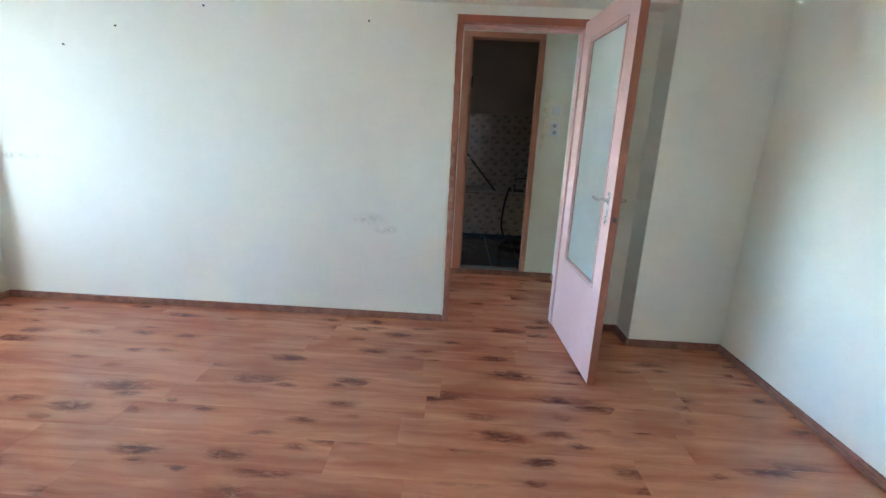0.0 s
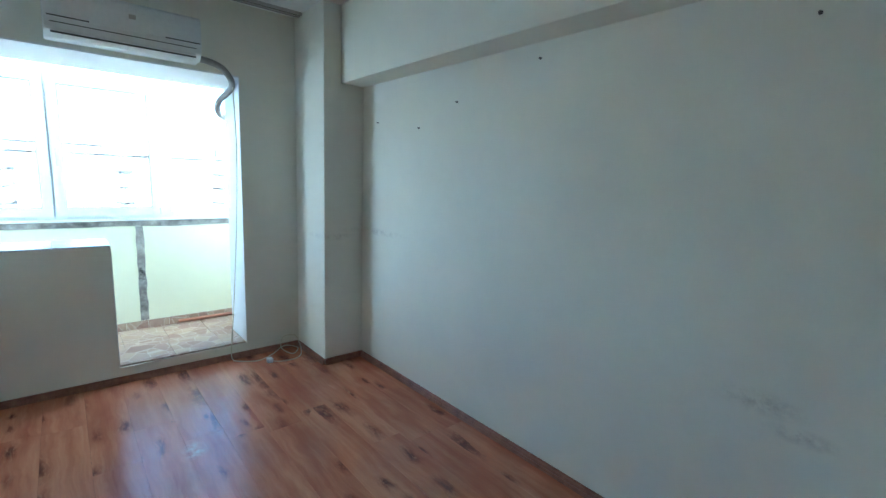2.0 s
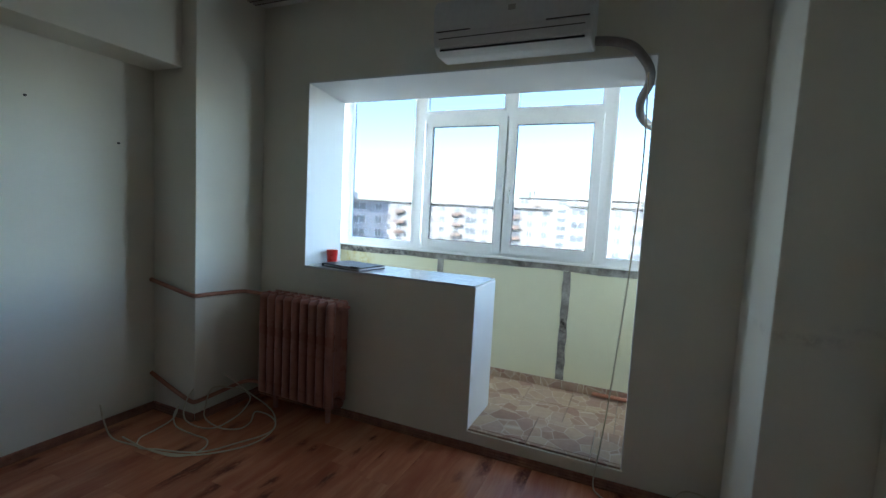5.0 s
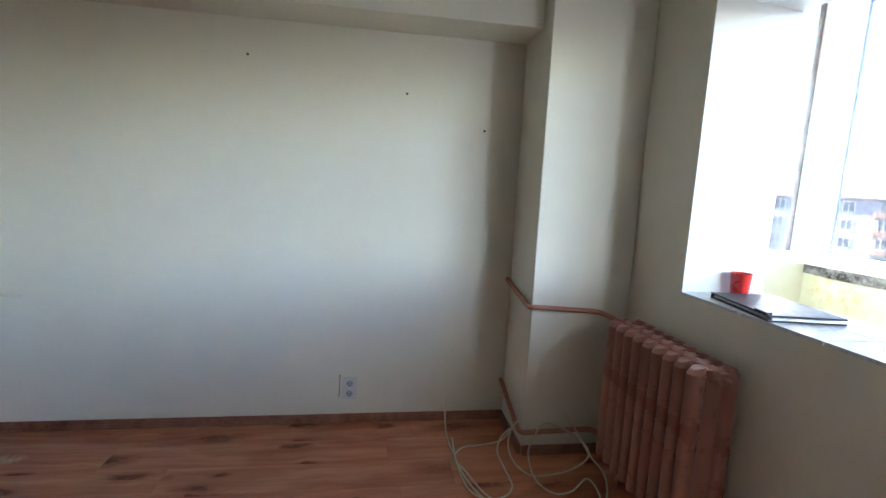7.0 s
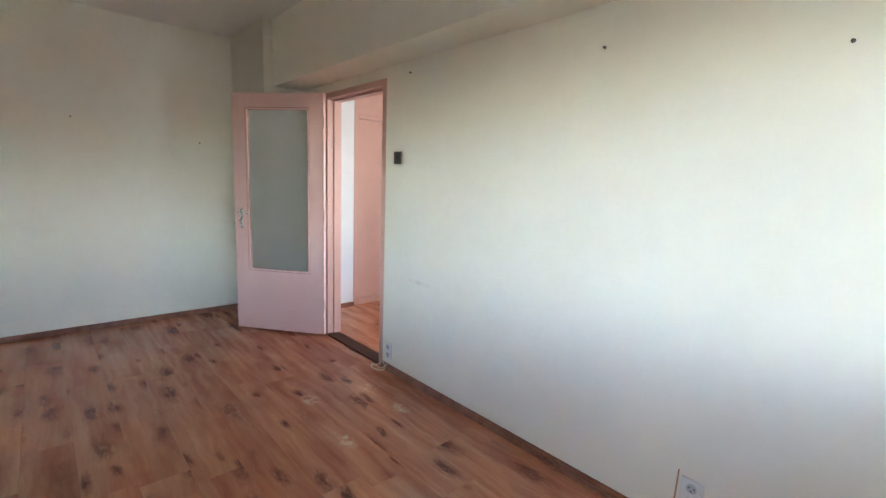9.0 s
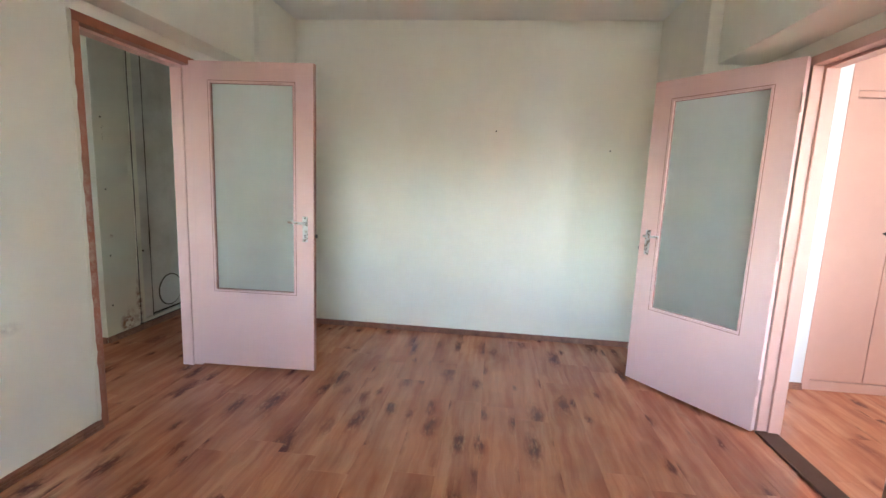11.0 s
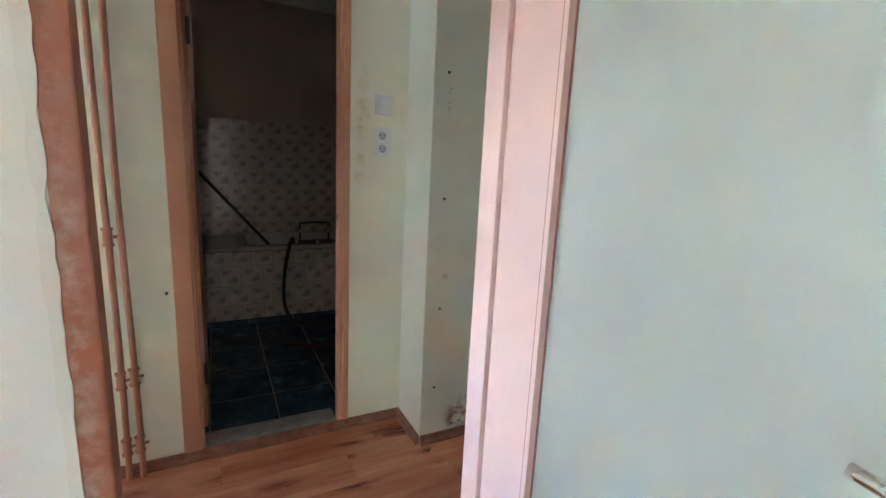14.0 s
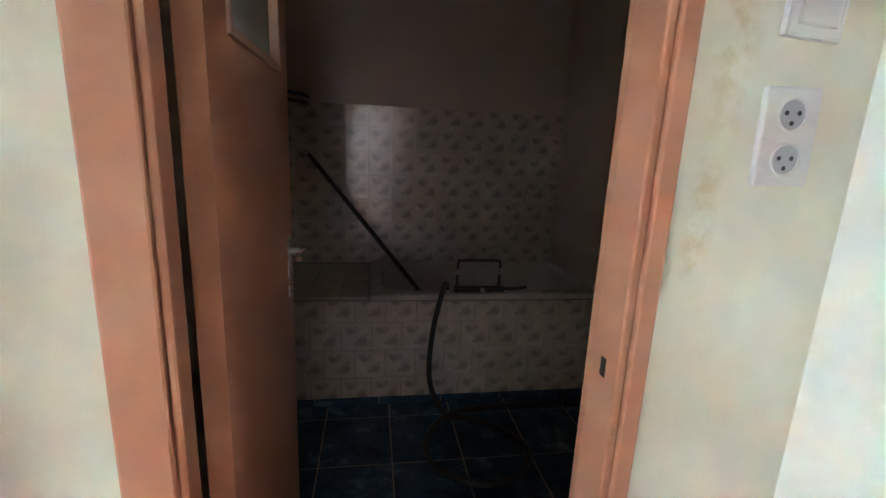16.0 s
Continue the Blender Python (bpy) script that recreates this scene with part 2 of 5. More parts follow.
def frosted(name, colour):
    """Ribbed frosted door glass: scatters light, keeps a soft gloss."""
    m = bpy.data.materials.new(name)
    m.use_nodes = True
    nt = m.node_tree
    nt.nodes.remove(nt.nodes["Principled BSDF"])
    out = nt.nodes["Material Output"]
    dif, tr, gl = N(nt, "ShaderNodeBsdfDiffuse"), N(nt, "ShaderNodeBsdfTranslucent"), N(nt, "ShaderNodeBsdfGlossy")
    f = noise_fac(nt, mapped(nt, coords="object"), 3.0, 4)
    c = ramp(nt, f, [(0.3, tuple(x * 0.93 for x in colour)), (0.7, colour)])
    for s in (dif, tr):
        nt.links.new(c, s.inputs["Color"])
    gl.inputs["Roughness"].default_value = 0.28
    bp = N(nt, "ShaderNodeBump")
    bp.inputs["Strength"].default_value, bp.inputs["Distance"].default_value = 0.25, 0.002
    nt.links.new(noise_fac(nt, mapped(nt, coords="object"), 160.0, 2), bp.inputs["Height"])
    for s in (dif, gl):
        nt.links.new(bp.outputs["Normal"], s.inputs["Normal"])
    m1, m2 = N(nt, "ShaderNodeMixShader"), N(nt, "ShaderNodeMixShader")
    m1.inputs[0].default_value, m2.inputs[0].default_value = 0.42, 0.10
    nt.links.new(dif.outputs[0], m1.inputs[1]); nt.links.new(tr.outputs[0], m1.inputs[2])
    nt.links.new(m1.outputs[0], m2.inputs[1]); nt.links.new(gl.outputs[0], m2.inputs[2])
    nt.links.new(m2.outputs[0], out.inputs["Surface"])
    return m


def dimming_glass(name):
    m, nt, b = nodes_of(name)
    # near-black tint darkens the view outdoors in place of exposure; real panes are clear
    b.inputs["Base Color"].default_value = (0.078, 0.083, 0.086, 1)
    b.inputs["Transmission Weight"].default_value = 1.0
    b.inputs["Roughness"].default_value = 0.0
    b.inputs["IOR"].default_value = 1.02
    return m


M_WALL = scuffed(paint("cream_wall_paint", (0.84, 0.81, 0.70), 0.62, 0.05), [
    ((-0.48, 3.532, 0.69), (0.16, 0.3, 0.05)), ((-0.36, 3.532, 0.62), (0.12, 0.3, 0.035)),
    ((-0.58, 0.05, 0.668), (0.13, 0.3, 0.02)), ((-2.9, 3.535, 1.0), (0.4, 0.3, 0.03)),
    ((-3.18, 3.3, 0.95), (0.3, 0.2, 0.03))], strength=0.4)
M_HALL = scuffed(paint("pale_yellow_hall_paint", (0.82, 0.80, 0.66), 0.7, 0.06), [
    ((0.87, 4.71, 1.5), (0.045, 0.3, 0.22)), ((0.86, 4.71, 1.25), (0.03, 0.3, 0.14))], (0.55, 0.43, 0.14), 0.55)
M_SHAFT = scuffed(paint("chipped_cream_panel_paint", (0.82, 0.805, 0.71), 0.6, 0.07), [
    ((1.285, 4.445, 0.075), (0.075, 0.3, 0.07)), ((1.30, 4.445, 0.09), (0.11, 0.3, 0.12)), ((1.27, 4.445, 0.06), (0.06, 0.3, 0.05)), ((1.18, 4.445, 0.785), (0.022, 0.3, 0.018)), ((1.40, 4.445, 0.2), (0.035, 0.3, 0.25))], (0.27, 0.10, 0.035), 0.95)
M_PLASTER = paint("bare_cream_plaster", (0.80, 0.765, 0.645), 0.85, 0.08, 40, 0.6)
M_CEIL = scuffed(paint("ceiling_whitewash", (0.83, 0.82, 0.77), 0.85, 0.04), [
    ((-3.60, 1.5, 2.575), (0.16, 0.9, 0.3)), ((-3.55, 2.3, 2.575), (0.14, 0.8, 0.3))], (0.30, 0.25, 0.20), 0.5)
M_REVEAL = paint("white_reveal_paint", (0.86, 0.87, 0.86), 0.5, 0.03)
M_BALC = scuffed(paint("pale_yellow_balcony_paint", (0.83, 0.81, 0.60), 0.7, 0.05), [((-4.97, 0.36, 0.80), (0.3, 0.16, 0.14)), ((-4.97, 0.22, 0.85), (0.3, 0.10, 0.2))], (0.62, 0.50, 0.12), 0.8)
M_PINK = paint("pink_gloss_paint", (0.72, 0.47, 0.42), 0.34, 0.05, 60, 0.25, "object", 0.5)
M_BEAD = paint("red_brown_bead_paint", (0.34, 0.13, 0.10), 0.4, 0.12, 60, 0.2, "object", 0.5)
M_FRAME = paint("brown_frame_paint", (0.39, 0.135, 0.075), 0.36, 0.22, 30, 0.6, "position", 0.5)
M_FRAME = scuffed(M_FRAME, [((-0.33, 4.72, 1.02), (0.05, 0.3, 0.35)), ((-0.34, 4.72, 0.72), (0.03, 0.3, 0.06)), ((0.075, 3.53, 0.85), (0.03, 0.05, 0.9))], (0.62, 0.50, 0.38), 0.5)
M_SALMON = paint("salmon_frame_paint", (0.56, 0.255, 0.15), 0.4, 0.10, 40, 0.35, "position", 0.5)
M_BASE = mottled("baseboard_wood", [(0.3, (0.16, 0.06, 0.035)), (0.55, (0.30, 0.12, 0.07)), (0.75, (0.40, 0.18, 0.10))], 14, 0.38, relief=0.1)
M_LAM = scuffed(laminate("oak_laminate"), [((-0.34, 0.68, 0), (0.10, 0.06, 0.3)), ((-0.42, 0.32, 0), (0.09, 0.06, 0.3)), ((-0.76, 0.31, 0), (0.09, 0.05, 0.3)), ((-0.85, 0.73, 0), (0.11, 0.05, 0.3)),
    ((-2.53, 2.2, 0), (0.10, 0.07, 0.3))], (0.80, 0.62, 0.38), 0.85)
M_BEADPALE = paint("pale_salmon_bead_paint", (0.72, 0.50, 0.38), 0.4, 0.08, 60, 0.2, "object", 0.5)
M_JOINT = plain("dark_board_joint", (0.09, 0.035, 0.02), 0.7)
M_OTHERFLOOR = mottled("pale_parquet", [(0.3, (0.55, 0.33, 0.24)), (0.7, (0.72, 0.50, 0.38))], 5, 0.4)
M_STONE = crazy_paving("printed_stone_tile")
M_GROUT = plain("grey_grout", (0.30, 0.28, 0.25), 0.9, coords="position")
M_PVC = plain("white_pvc", (0.84, 0.85, 0.86), 0.32, vary=0.02)
M_GASKET = plain("black_gasket", (0.03, 0.03, 0.03), 0.6)
M_GLASS = dimming_glass("dimming_window_glass")
M_FROST = frosted("frosted_green_glass", (0.86, 0.92, 0.87))
M_CEMENT = scuffed(mottled("stained_cement", [(0.28, (0.05, 0.045, 0.04)), (0.45, (0.22, 0.20, 0.18)), (0.62, (0.44, 0.42, 0.38)), (0.8, (0.60, 0.57, 0.50))], 7, 0.9, relief=0.6), [((-4.965, 0.28, 0.93), (0.4, 0.42, 0.3)), ((-4.965, 0.75, 0.90), (0.4, 0.25, 0.1)), ((-4.965, 2.285, 0.45), (0.3, 0.3, 0.12))], (0.015, 0.013, 0.012), 1.0)
M_RAD = paint("rose_brown_radiator_paint", (0.40, 0.175, 0.14), 0.30, 0.10, 50, 0.3, "object", 0.5)
M_PIPE = paint("terracotta_pipe_paint", (0.46, 0.20, 0.12), 0.4, 0.10, 50, 0.3, "position", 0.5)
M_STEEL = plain("worn_nickel", (0.62, 0.60, 0.56), 0.28, 1.0, 0.1)
M_DARKMETAL = plain("tarnished_dark_metal", (0.10, 0.09, 0.085), 0.45, 0.8)
M_WHITE = plain("white_plastic", (0.74, 0.74, 0.72), 0.38, vary=0.03)
M_WELL = plain("shaded_plastic_well", (0.46, 0.47, 0.50), 0.5, vary=0.04)
M_BLACK = plain("black_plastic", (0.02, 0.02, 0.02), 0.4)
M_BROWNPL = plain("dark_brown_plastic", (0.045, 0.03, 0.022), 0.35)
M_CABLE = plain("ivory_cable", (0.66, 0.60, 0.46), 0.5)
M_HOSE = plain("black_rubber", (0.018, 0.015, 0.015), 0.5)
M_DUCT = plain("grey_duct_tape", (0.26, 0.24, 0.225), 0.6, vary=0.15)
M_RED = plain("red_plastic", (0.62, 0.025, 0.02), 0.3)
M_NAVY = plain("black_folder", (0.018, 0.02, 0.03), 0.42, spec=0.35)
M_PAPER = plain("paper", (0.75, 0.76, 0.78), 0.8)
M_BATHWALL = paint("dim_bath_wall_paint", (0.66, 0.55, 0.46), 0.75, 0.08)
M_FLOWER = flowered_tile("flowered_wall_tile")
M_BLUE = mottled("blue_marbled_tile", [(0.35, (0.022, 0.045, 0.085)), (0.55, (0.045, 0.10, 0.17)), (0.68, (0.14, 0.24, 0.31)), (0.8, (0.26, 0.36, 0.41))], 7, 0.16, relief=0.05, rnd=9.0)
M_ENAMEL = plain("worn_enamel", (0.62, 0.58, 0.52), 0.25)
M_DOORGREY = mottled("grey_white_old_door_paint", [(0.3, (0.55, 0.52, 0.48)), (0.6, (0.72, 0.70, 0.67)), (0.8, (0.77, 0.75, 0.70))], 3, 0.5)
M_GAP = plain("dark_crack", (0.05, 0.035, 0.025), 0.9)
M_TRACK = plain("grey_curtain_track", (0.42, 0.39, 0.35), 0.5)
M_SILLSTONE = mottled("grey_sill_stone", [(0.3, (0.16, 0.15, 0.14)), (0.7, (0.34, 0.32, 0.30))], 20, 0.6)
M_BLUEWALL = paint("white_room_paint", (0.80, 0.81, 0.82), 0.75, 0.04)
M_CLOSET = paint("salmon_closet_paint", (0.62, 0.36, 0.29), 0.38, 0.07, 50, 0.25, "position", 0.5)
M_SILL = veined("white_glazed_sill_tile")
M_FACADE = mottled("weathered_facade_render", [(0.3, (0.42, 0.38, 0.33)), (0.7, (0.52, 0.48, 0.43))], 0.25, 0.9, relief=0.05)
M_FACADE2 = mottled("grey_facade_render", [(0.3, (0.36, 0.36, 0.39)), (0.7, (0.46, 0.46, 0.49))], 0.25, 0.9, relief=0.05)
M_ROOF = mottled("bitumen_roof", [(0.3, (0.22, 0.20, 0.19)), (0.7, (0.32, 0.30, 0.28))], 0.4, 0.9)
M_FARGLASS = plain("dark_far_glass", (0.20, 0.21, 0.22), 0.15)
M_FARRUST = plain("rusty_balcony_panel", (0.36, 0.26, 0.21), 0.8)
M_GROUND = mottled("town_ground", [(0.3, (0.05, 0.06, 0.04)), (0.5, (0.10, 0.10, 0.09)), (0.7, (0.20, 0.19, 0.17))], 0.05, 0.95)

# ---------------------------------------------------------------- builders
def box(bm, x0, x1, y0, y1, z0, z1):
    vs = [bm.verts.new(p) for p in ((x0, y0, z0), (x1, y0, z0), (x1, y1, z0), (x0, y1, z0), (x0, y0, z1), (x1, y0, z1), (x1, y1, z1), (x0, y1, z1))]
    for f in ((3, 2, 1, 0), (4, 5, 6, 7), (0, 1, 5, 4), (1, 2, 6, 5), (2, 3, 7, 6), (3, 0, 4, 7)):
        bm.faces.new([vs[i] for i in f])
    return vs


def boxes(*dims, bevel=0.0, seg=2):
    bm = bmesh.new()
    for d in dims:
        box(bm, *d)
    if bevel:
        bmesh.ops.bevel(bm, geom=bm.edges[:], offset=bevel, segments=seg, affect="EDGES", profile=0.6)
    return bm


def cyl(bm, p, q, r0, r1=None, n=16, caps=True):
    """A tapered rod between two points."""
    p, q = Vector(p), Vector(q)
    r1 = r0 if r1 is None else r1
    turn = (q - p).to_track_quat("Z", "Y").to_matrix()
    rings = []
    for c, r in ((p, r0), (q, r1)):
        rings.append([bm.verts.new(c + turn @ Vector((r * math.cos(2 * math.pi * k / n), r * math.sin(2 * math.pi * k / n), 0))) for k in range(n)])
    for k in range(n):
        bm.faces.new((rings[0][k], rings[0][(k + 1) % n], rings[1][(k + 1) % n], rings[1][k]))
    if caps:
        bm.faces.new(rings[0][::-1])
        bm.faces.new(rings[1])


def smooth_line(pts, per=8):
    """Points of a Catmull-Rom line through the given ones."""
    p = [Vector(a) for a in pts]
    p = [p[0] * 2 - p[1]] + p + [p[-1] * 2 - p[-2]]
    out = []
    for i in range(1, len(p) - 2):
        a, b, c, d = p[i - 1:i + 3]
        for k in range(per):
            t = k / per
            out.append(0.5 * (2 * b + (c - a) * t + (2 * a - 5 * b + 4 * c - d) * t * t + (3 * b - a - 3 * c + d) * t ** 3))
    return out + [p[-2]]


def tube(bm, pts, r, n=8, wave=0.0):
    """A round tube along points; wave: share by which every second ring swells."""
    up, rings = Vector((0.13, 0.21, 1)), []
    for i, c in enumerate(pts):
        way = (pts[min(i + 1, len(pts) - 1)] - pts[max(i - 1, 0)]).normalized()
        side = way.cross(up)
        if side.length < 1e-3:
            side = way.cross(Vector((1, 0, 0)))
        side.normalize()
        up = side.cross(way)
        rr = r * (1 + wave * (i % 2))
        rings.append([bm.verts.new(c + rr * (math.cos(2 * math.pi * k / n) * side + math.sin(2 * math.pi * k / n) * up)) for k in range(n)])
    for a, b in zip(rings, rings[1:]):
        for k in range(n):
            bm.faces.new((a[k], b[k], b[(k + 1) % n], a[(k + 1) % n]))
    bm.faces.new(rings[0])
    bm.faces.new(rings[-1][::-1])


def prism(bm, outline, z0, z1):
    """An outline in x and y, drawn up from z0 to z1."""
    lo, hi = [bm.verts.new((x, y, z0)) for x, y in outline], [bm.verts.new((x, y, z1)) for x, y in outline]
    n = len(outline)
    bm.faces.new(lo[::-1])
    bm.faces.new(hi)
    for k in range(n):
        bm.faces.new((lo[k], lo[(k + 1) % n], hi[(k + 1) % n], hi[k]))


def mesh_of(name, bm, material, smooth=False):
    bmesh.ops.recalc_face_normals(bm, faces=bm.faces[:])
    me = bpy.data.meshes.new(name)
    bm.to_mesh(me)
    bm.free()
    me.materials.append(material)
    if smooth:
        for p in me.polygons:
            p.use_smooth = True
        me.set_sharp_from_angle(angle=radians(40))
    return me


def part(name, bm, material, parent, label="", smooth=False):
    ob = new(name, mesh_of(name, bm, material, smooth))
    ob.parent = parent
    if label:
        ob["label"] = label
    return ob


def thing(name, label, category, m=None, group="", kind=""):
    ob = new(name)
    if m is not None:
        ob.matrix_basis = m
    return tagged(ob, label, category, group, kind)


def solid(name, bm, material, label, category, kind="", group="", smooth=False, m=None):
    ob = new(name, mesh_of(name, bm, material, smooth))
    if m is not None:
        ob.matrix_basis = m
    return tagged(ob, label, category, group, kind)


def built(name, label, category, *dims, material=None):
    return solid(name, boxes(*dims), material, label, category, "structure")

# ---------------------------------------------------------------- the flat: shell
XW, XE, YS, YN, H = -3.643, 1.915, 0.05, 3.532, 2.575
BEAM = 2.052
FL = -0.028  # finished floor

built("floor_slab", "concrete floor slab under the whole flat", "floor", (-4.01, 2.3, -1.9, 7.5, -0.25, FL - 0.012), material=M_JOINT)
built("ceiling", "white distempered ceiling over all rooms", "ceiling", (-5.1, 2.3, -1.9, 7.5, H, H + 0.2), material=M_CEIL)

# north wall of the room, with the door to the hall
built("wall_north", "cream painted plaster wall with rubbed scuffs and a doorway", "wall",
      (XW - 0.36, 0.06, YN, YN + 0.115, FL, H), (0.91, 2.3, YN, YN + 0.115, FL, H), (0.06, 0.91, YN, YN + 0.115, 1.995, H), material=M_WALL)
# south wall, with the door to the corridor
built("wall_south", "cream painted plaster wall with nail holes and a doorway", "wall",
      (XW - 0.36, -0.185, YS - 0.115, YS, FL, H), (0.69, 2.3, YS - 0.115, YS, FL, H), (-0.185, 0.69, YS - 0.115, YS, 1.985, H), material=M_WALL)
built("wall_east", "plain cream painted plaster wall", "wall", (XE, XE + 0.2, YS, YN, FL, H), material=M_WALL)
# west wall with the wide opening to the glazed balcony and the low parapet in it
OY0, OY1, OYM, OZ, PZ, TZ = 0.795, 2.80, 1.982, 2.08, 0.898, 0.09
built("wall_west", "cream painted wall around the wide balcony opening", "wall",
      (-4.01, XW, YS, OY0, -0.1, H), (-4.01, XW, OY1, YN, -0.1, H), (-4.01, XW, OY0, OY1, OZ, H),
      (-4.01, XW, OY0, OYM, -0.1, PZ), (-4.01, XW, OYM, OY1, -0.1, TZ - 0.012), material=M_WALL)
# white painted lining of the opening
built("opening_reveal", "white painted lining of the balcony opening", "trim",
      (-4.013, XW + 0.003, OY0, OY0 + 0.004, PZ + 0.012, OZ - 0.004), (-4.013, XW + 0.003, OY1 - 0.004, OY1, TZ, OZ - 0.004),
      (-4.013, XW + 0.003, OY0, OY1, OZ - 0.004, OZ), (-4.013, XW + 0.003, OYM, OYM + 0.004, TZ, PZ), material=M_REVEAL)
bm = bmesh.new()
prof = [(XW + 0.003, OZ - 0.004), (XW + 0.003, OZ - 0.010), (-4.013, 2.036), (-4.013, OZ - 0.004)]
a, b = [bm.verts.new((x, OY0 + 0.004, z)) for x, z in prof], [bm.verts.new((x, OY1 - 0.004, z)) for x, z in prof]
for k in range(4):
    bm.faces.new((a[k], a[(k + 1) % 4], b[(k + 1) % 4], b[k]))
bm.faces.new(a)
bm.faces.new(b)
solid("opening_soffit", bm, M_REVEAL, "white painted sloping soffit of the balcony opening", "trim", "structure")
for nm, d in (("column_northwest", (XW, -3.142, 3.215, YN, FL, H)), ("column_southwest", (XW, -3.14, YS, 0.42, FL, H)),
              ("column_northeast", (1.31, XE, 3.305, YN, FL, H)), ("column_southeast", (1.10, XE, YS, 0.385, FL, H))):
    solid(nm, boxes(d, bevel=0.006), M_WALL, "cream plastered concrete corner column", "column", "structure")
solid("beam_north", boxes((-3.140, 1.308, 3.344, YN - 0.001, BEAM, H - 0.001), bevel=0.006), M_WALL, "plastered ceiling beam along the wall", "beam", "structure")
solid("beam_south", boxes((-3.138, 1.098, YS + 0.001, 0.31, BEAM, H - 0.001), bevel=0.006), M_WALL, "plastered ceiling beam along the wall", "beam", "structure")

# hall behind the north wall
HY = 4.72
built("wall_hall", "pale yellow hall wall with two doorways", "wall",
      (-0.28, 0.11, HY, HY + 0.115, FL, H), (0.80, 2.0, HY, HY + 0.115, FL, H), (0.11, 0.80, HY, HY + 0.115, 2.145, H),
      (-1.9, -1.17, HY, HY + 0.115, FL, H), (-1.17, -0.28, HY, HY + 0.115, 2.10, H), material=M_HALL)
built("wall_hall_back", "pale yellow face of the hall side wall", "wall", (-1.9, 0.06, YN + 0.115, YN + 0.125, FL, H), (0.91, 2.0, YN + 0.115, YN + 0.125, FL, H),
      (0.06, 0.91, YN + 0.115, YN + 0.125, 1.995, H), material=M_HALL)
built("wall_hall_ends", "pale yellow end walls of the hall", "wall", (-1.9, -1.8, YN + 0.125, 3.75, FL, H), (-1.9, -1.8, 4.62, HY, FL, H), (-1.9, -1.8, 3.75, 4.62, 2.05, H), (2.0, 2.1, YN + 0.125, HY, FL, H), material=M_HALL)
built("shaft_box", "chipped cream boxed-in pipe shaft with screw holes and a rust stain", "wall",
      (1.085, 1.404, 4.445, HY - 0.001, FL, H), material=M_SHAFT)

# corridor behind the south wall
built("wall_corridor", "white corridor walls", "wall", (1.325, 1.445, -0.60, YS - 0.115, FL, H), (1.325, 1.445, -1.75, -1.47, FL, H),
      (-1.6, 1.445, -1.87, -1.75, FL, H), (-1.72, -1.6, -1.87, -1.45, FL, H), (-1.72, -1.6, -0.35, YS - 0.115, FL, H), (-1.72, -1.6, -1.45, -0.35, FL, 0.9), (-1.72, -1.6, -1.45, -0.35, 2.2, H), material=M_BLUEWALL)
built("closet_carcass", "wall behind the built-in closet", "wall", (1.455, 2.3, -1.87, YS - 0.115, FL, H), material=M_BLUEWALL)

# bathroom
built("wall_bath", "dull beige upper walls of the unlit bathroom", "wall",
      (-0.20, 1.78, 7.12, 7.22, FL, H), (1.68, 1.78, HY + 0.115, 7.12, FL, H), (-0.30, -0.20, HY + 0.115, 7.22, FL, H), material=M_BATHWALL)
built("wall_bath_front", "dull beige inner face of the bathroom front wall", "wall", (-0.2, 0.11, HY + 0.115, HY + 0.12, FL, H), (0.80, 1.68, HY + 0.115, HY + 0.12, FL, H),
      (0.11, 0.80, HY + 0.115, HY + 0.12, 2.145, H), material=M_BATHWALL)

# neighbouring room seen past the hall, with a window of its own
built("wall_other_room", "white walls of the neighbouring room", "wall", (-4.6, -0.30, 7.0, 7.15, FL, H),
      (-4.6, -4.5, HY, 5.0, FL, H), (-4.6, -4.5, 6.7, 7.0, FL, H), (-4.6, -4.5, 5.0, 6.7, FL, 0.8), (-4.6, -4.5, 5.0, 6.7, 2.3, H),
      (-4.6, -1.9, HY, HY + 0.115, FL, H), (-0.31, -0.302, HY + 0.115, 7.0, FL, H), material=M_BLUEWALL)
built("floor_other_room", "pale wood floor of the neighbouring room", "floor", (-4.6, -0.30, HY + 0.06, 7.0, FL - 0.012, FL), material=M_OTHERFLOOR)
built("slab_other_room", "concrete slab under the neighbouring room", "floor", (-4.6, -4.05, HY, 7.15, -0.25, FL - 0.012), material=M_JOINT)

# balcony shell
BX, BF = -4.97, -0.075
built("wall_balcony", "pale yellow balcony parapet and end walls", "wall",
      (BX - 0.13, BX, -0.02, 3.65, -0.3, 0.94), (BX, -4.01, 3.53, 3.65, -0.3, 0.94), (-4.30, -4.01, 3.53, 3.65, 0.94, H), (BX - 0.13, BX, 3.40, 3.65, 0.94, H), (-4.30, -4.01, -0.02, 0.10, 0.94, H), (BX, -4.01, -0.02, 0.10, -0.3, 0.94), material=M_BALC)
built("balcony_slab", "concrete balcony slab", "floor", (BX - 0.13, -4.05, -0.02, 3.65, -0.25, BF - 0.012), material=M_GROUT)
built("balcony_lintel", "white strip above the balcony windows", "wall", (BX - 0.13, BX, -0.02, 3.65, 2.50, H), material=M_REVEAL)
built("building_below", "plain rendered storeys of the block below the flat", "building", (-5.05, 2.3, -1.9, 7.5, -26, -0.25), material=M_FACADE)

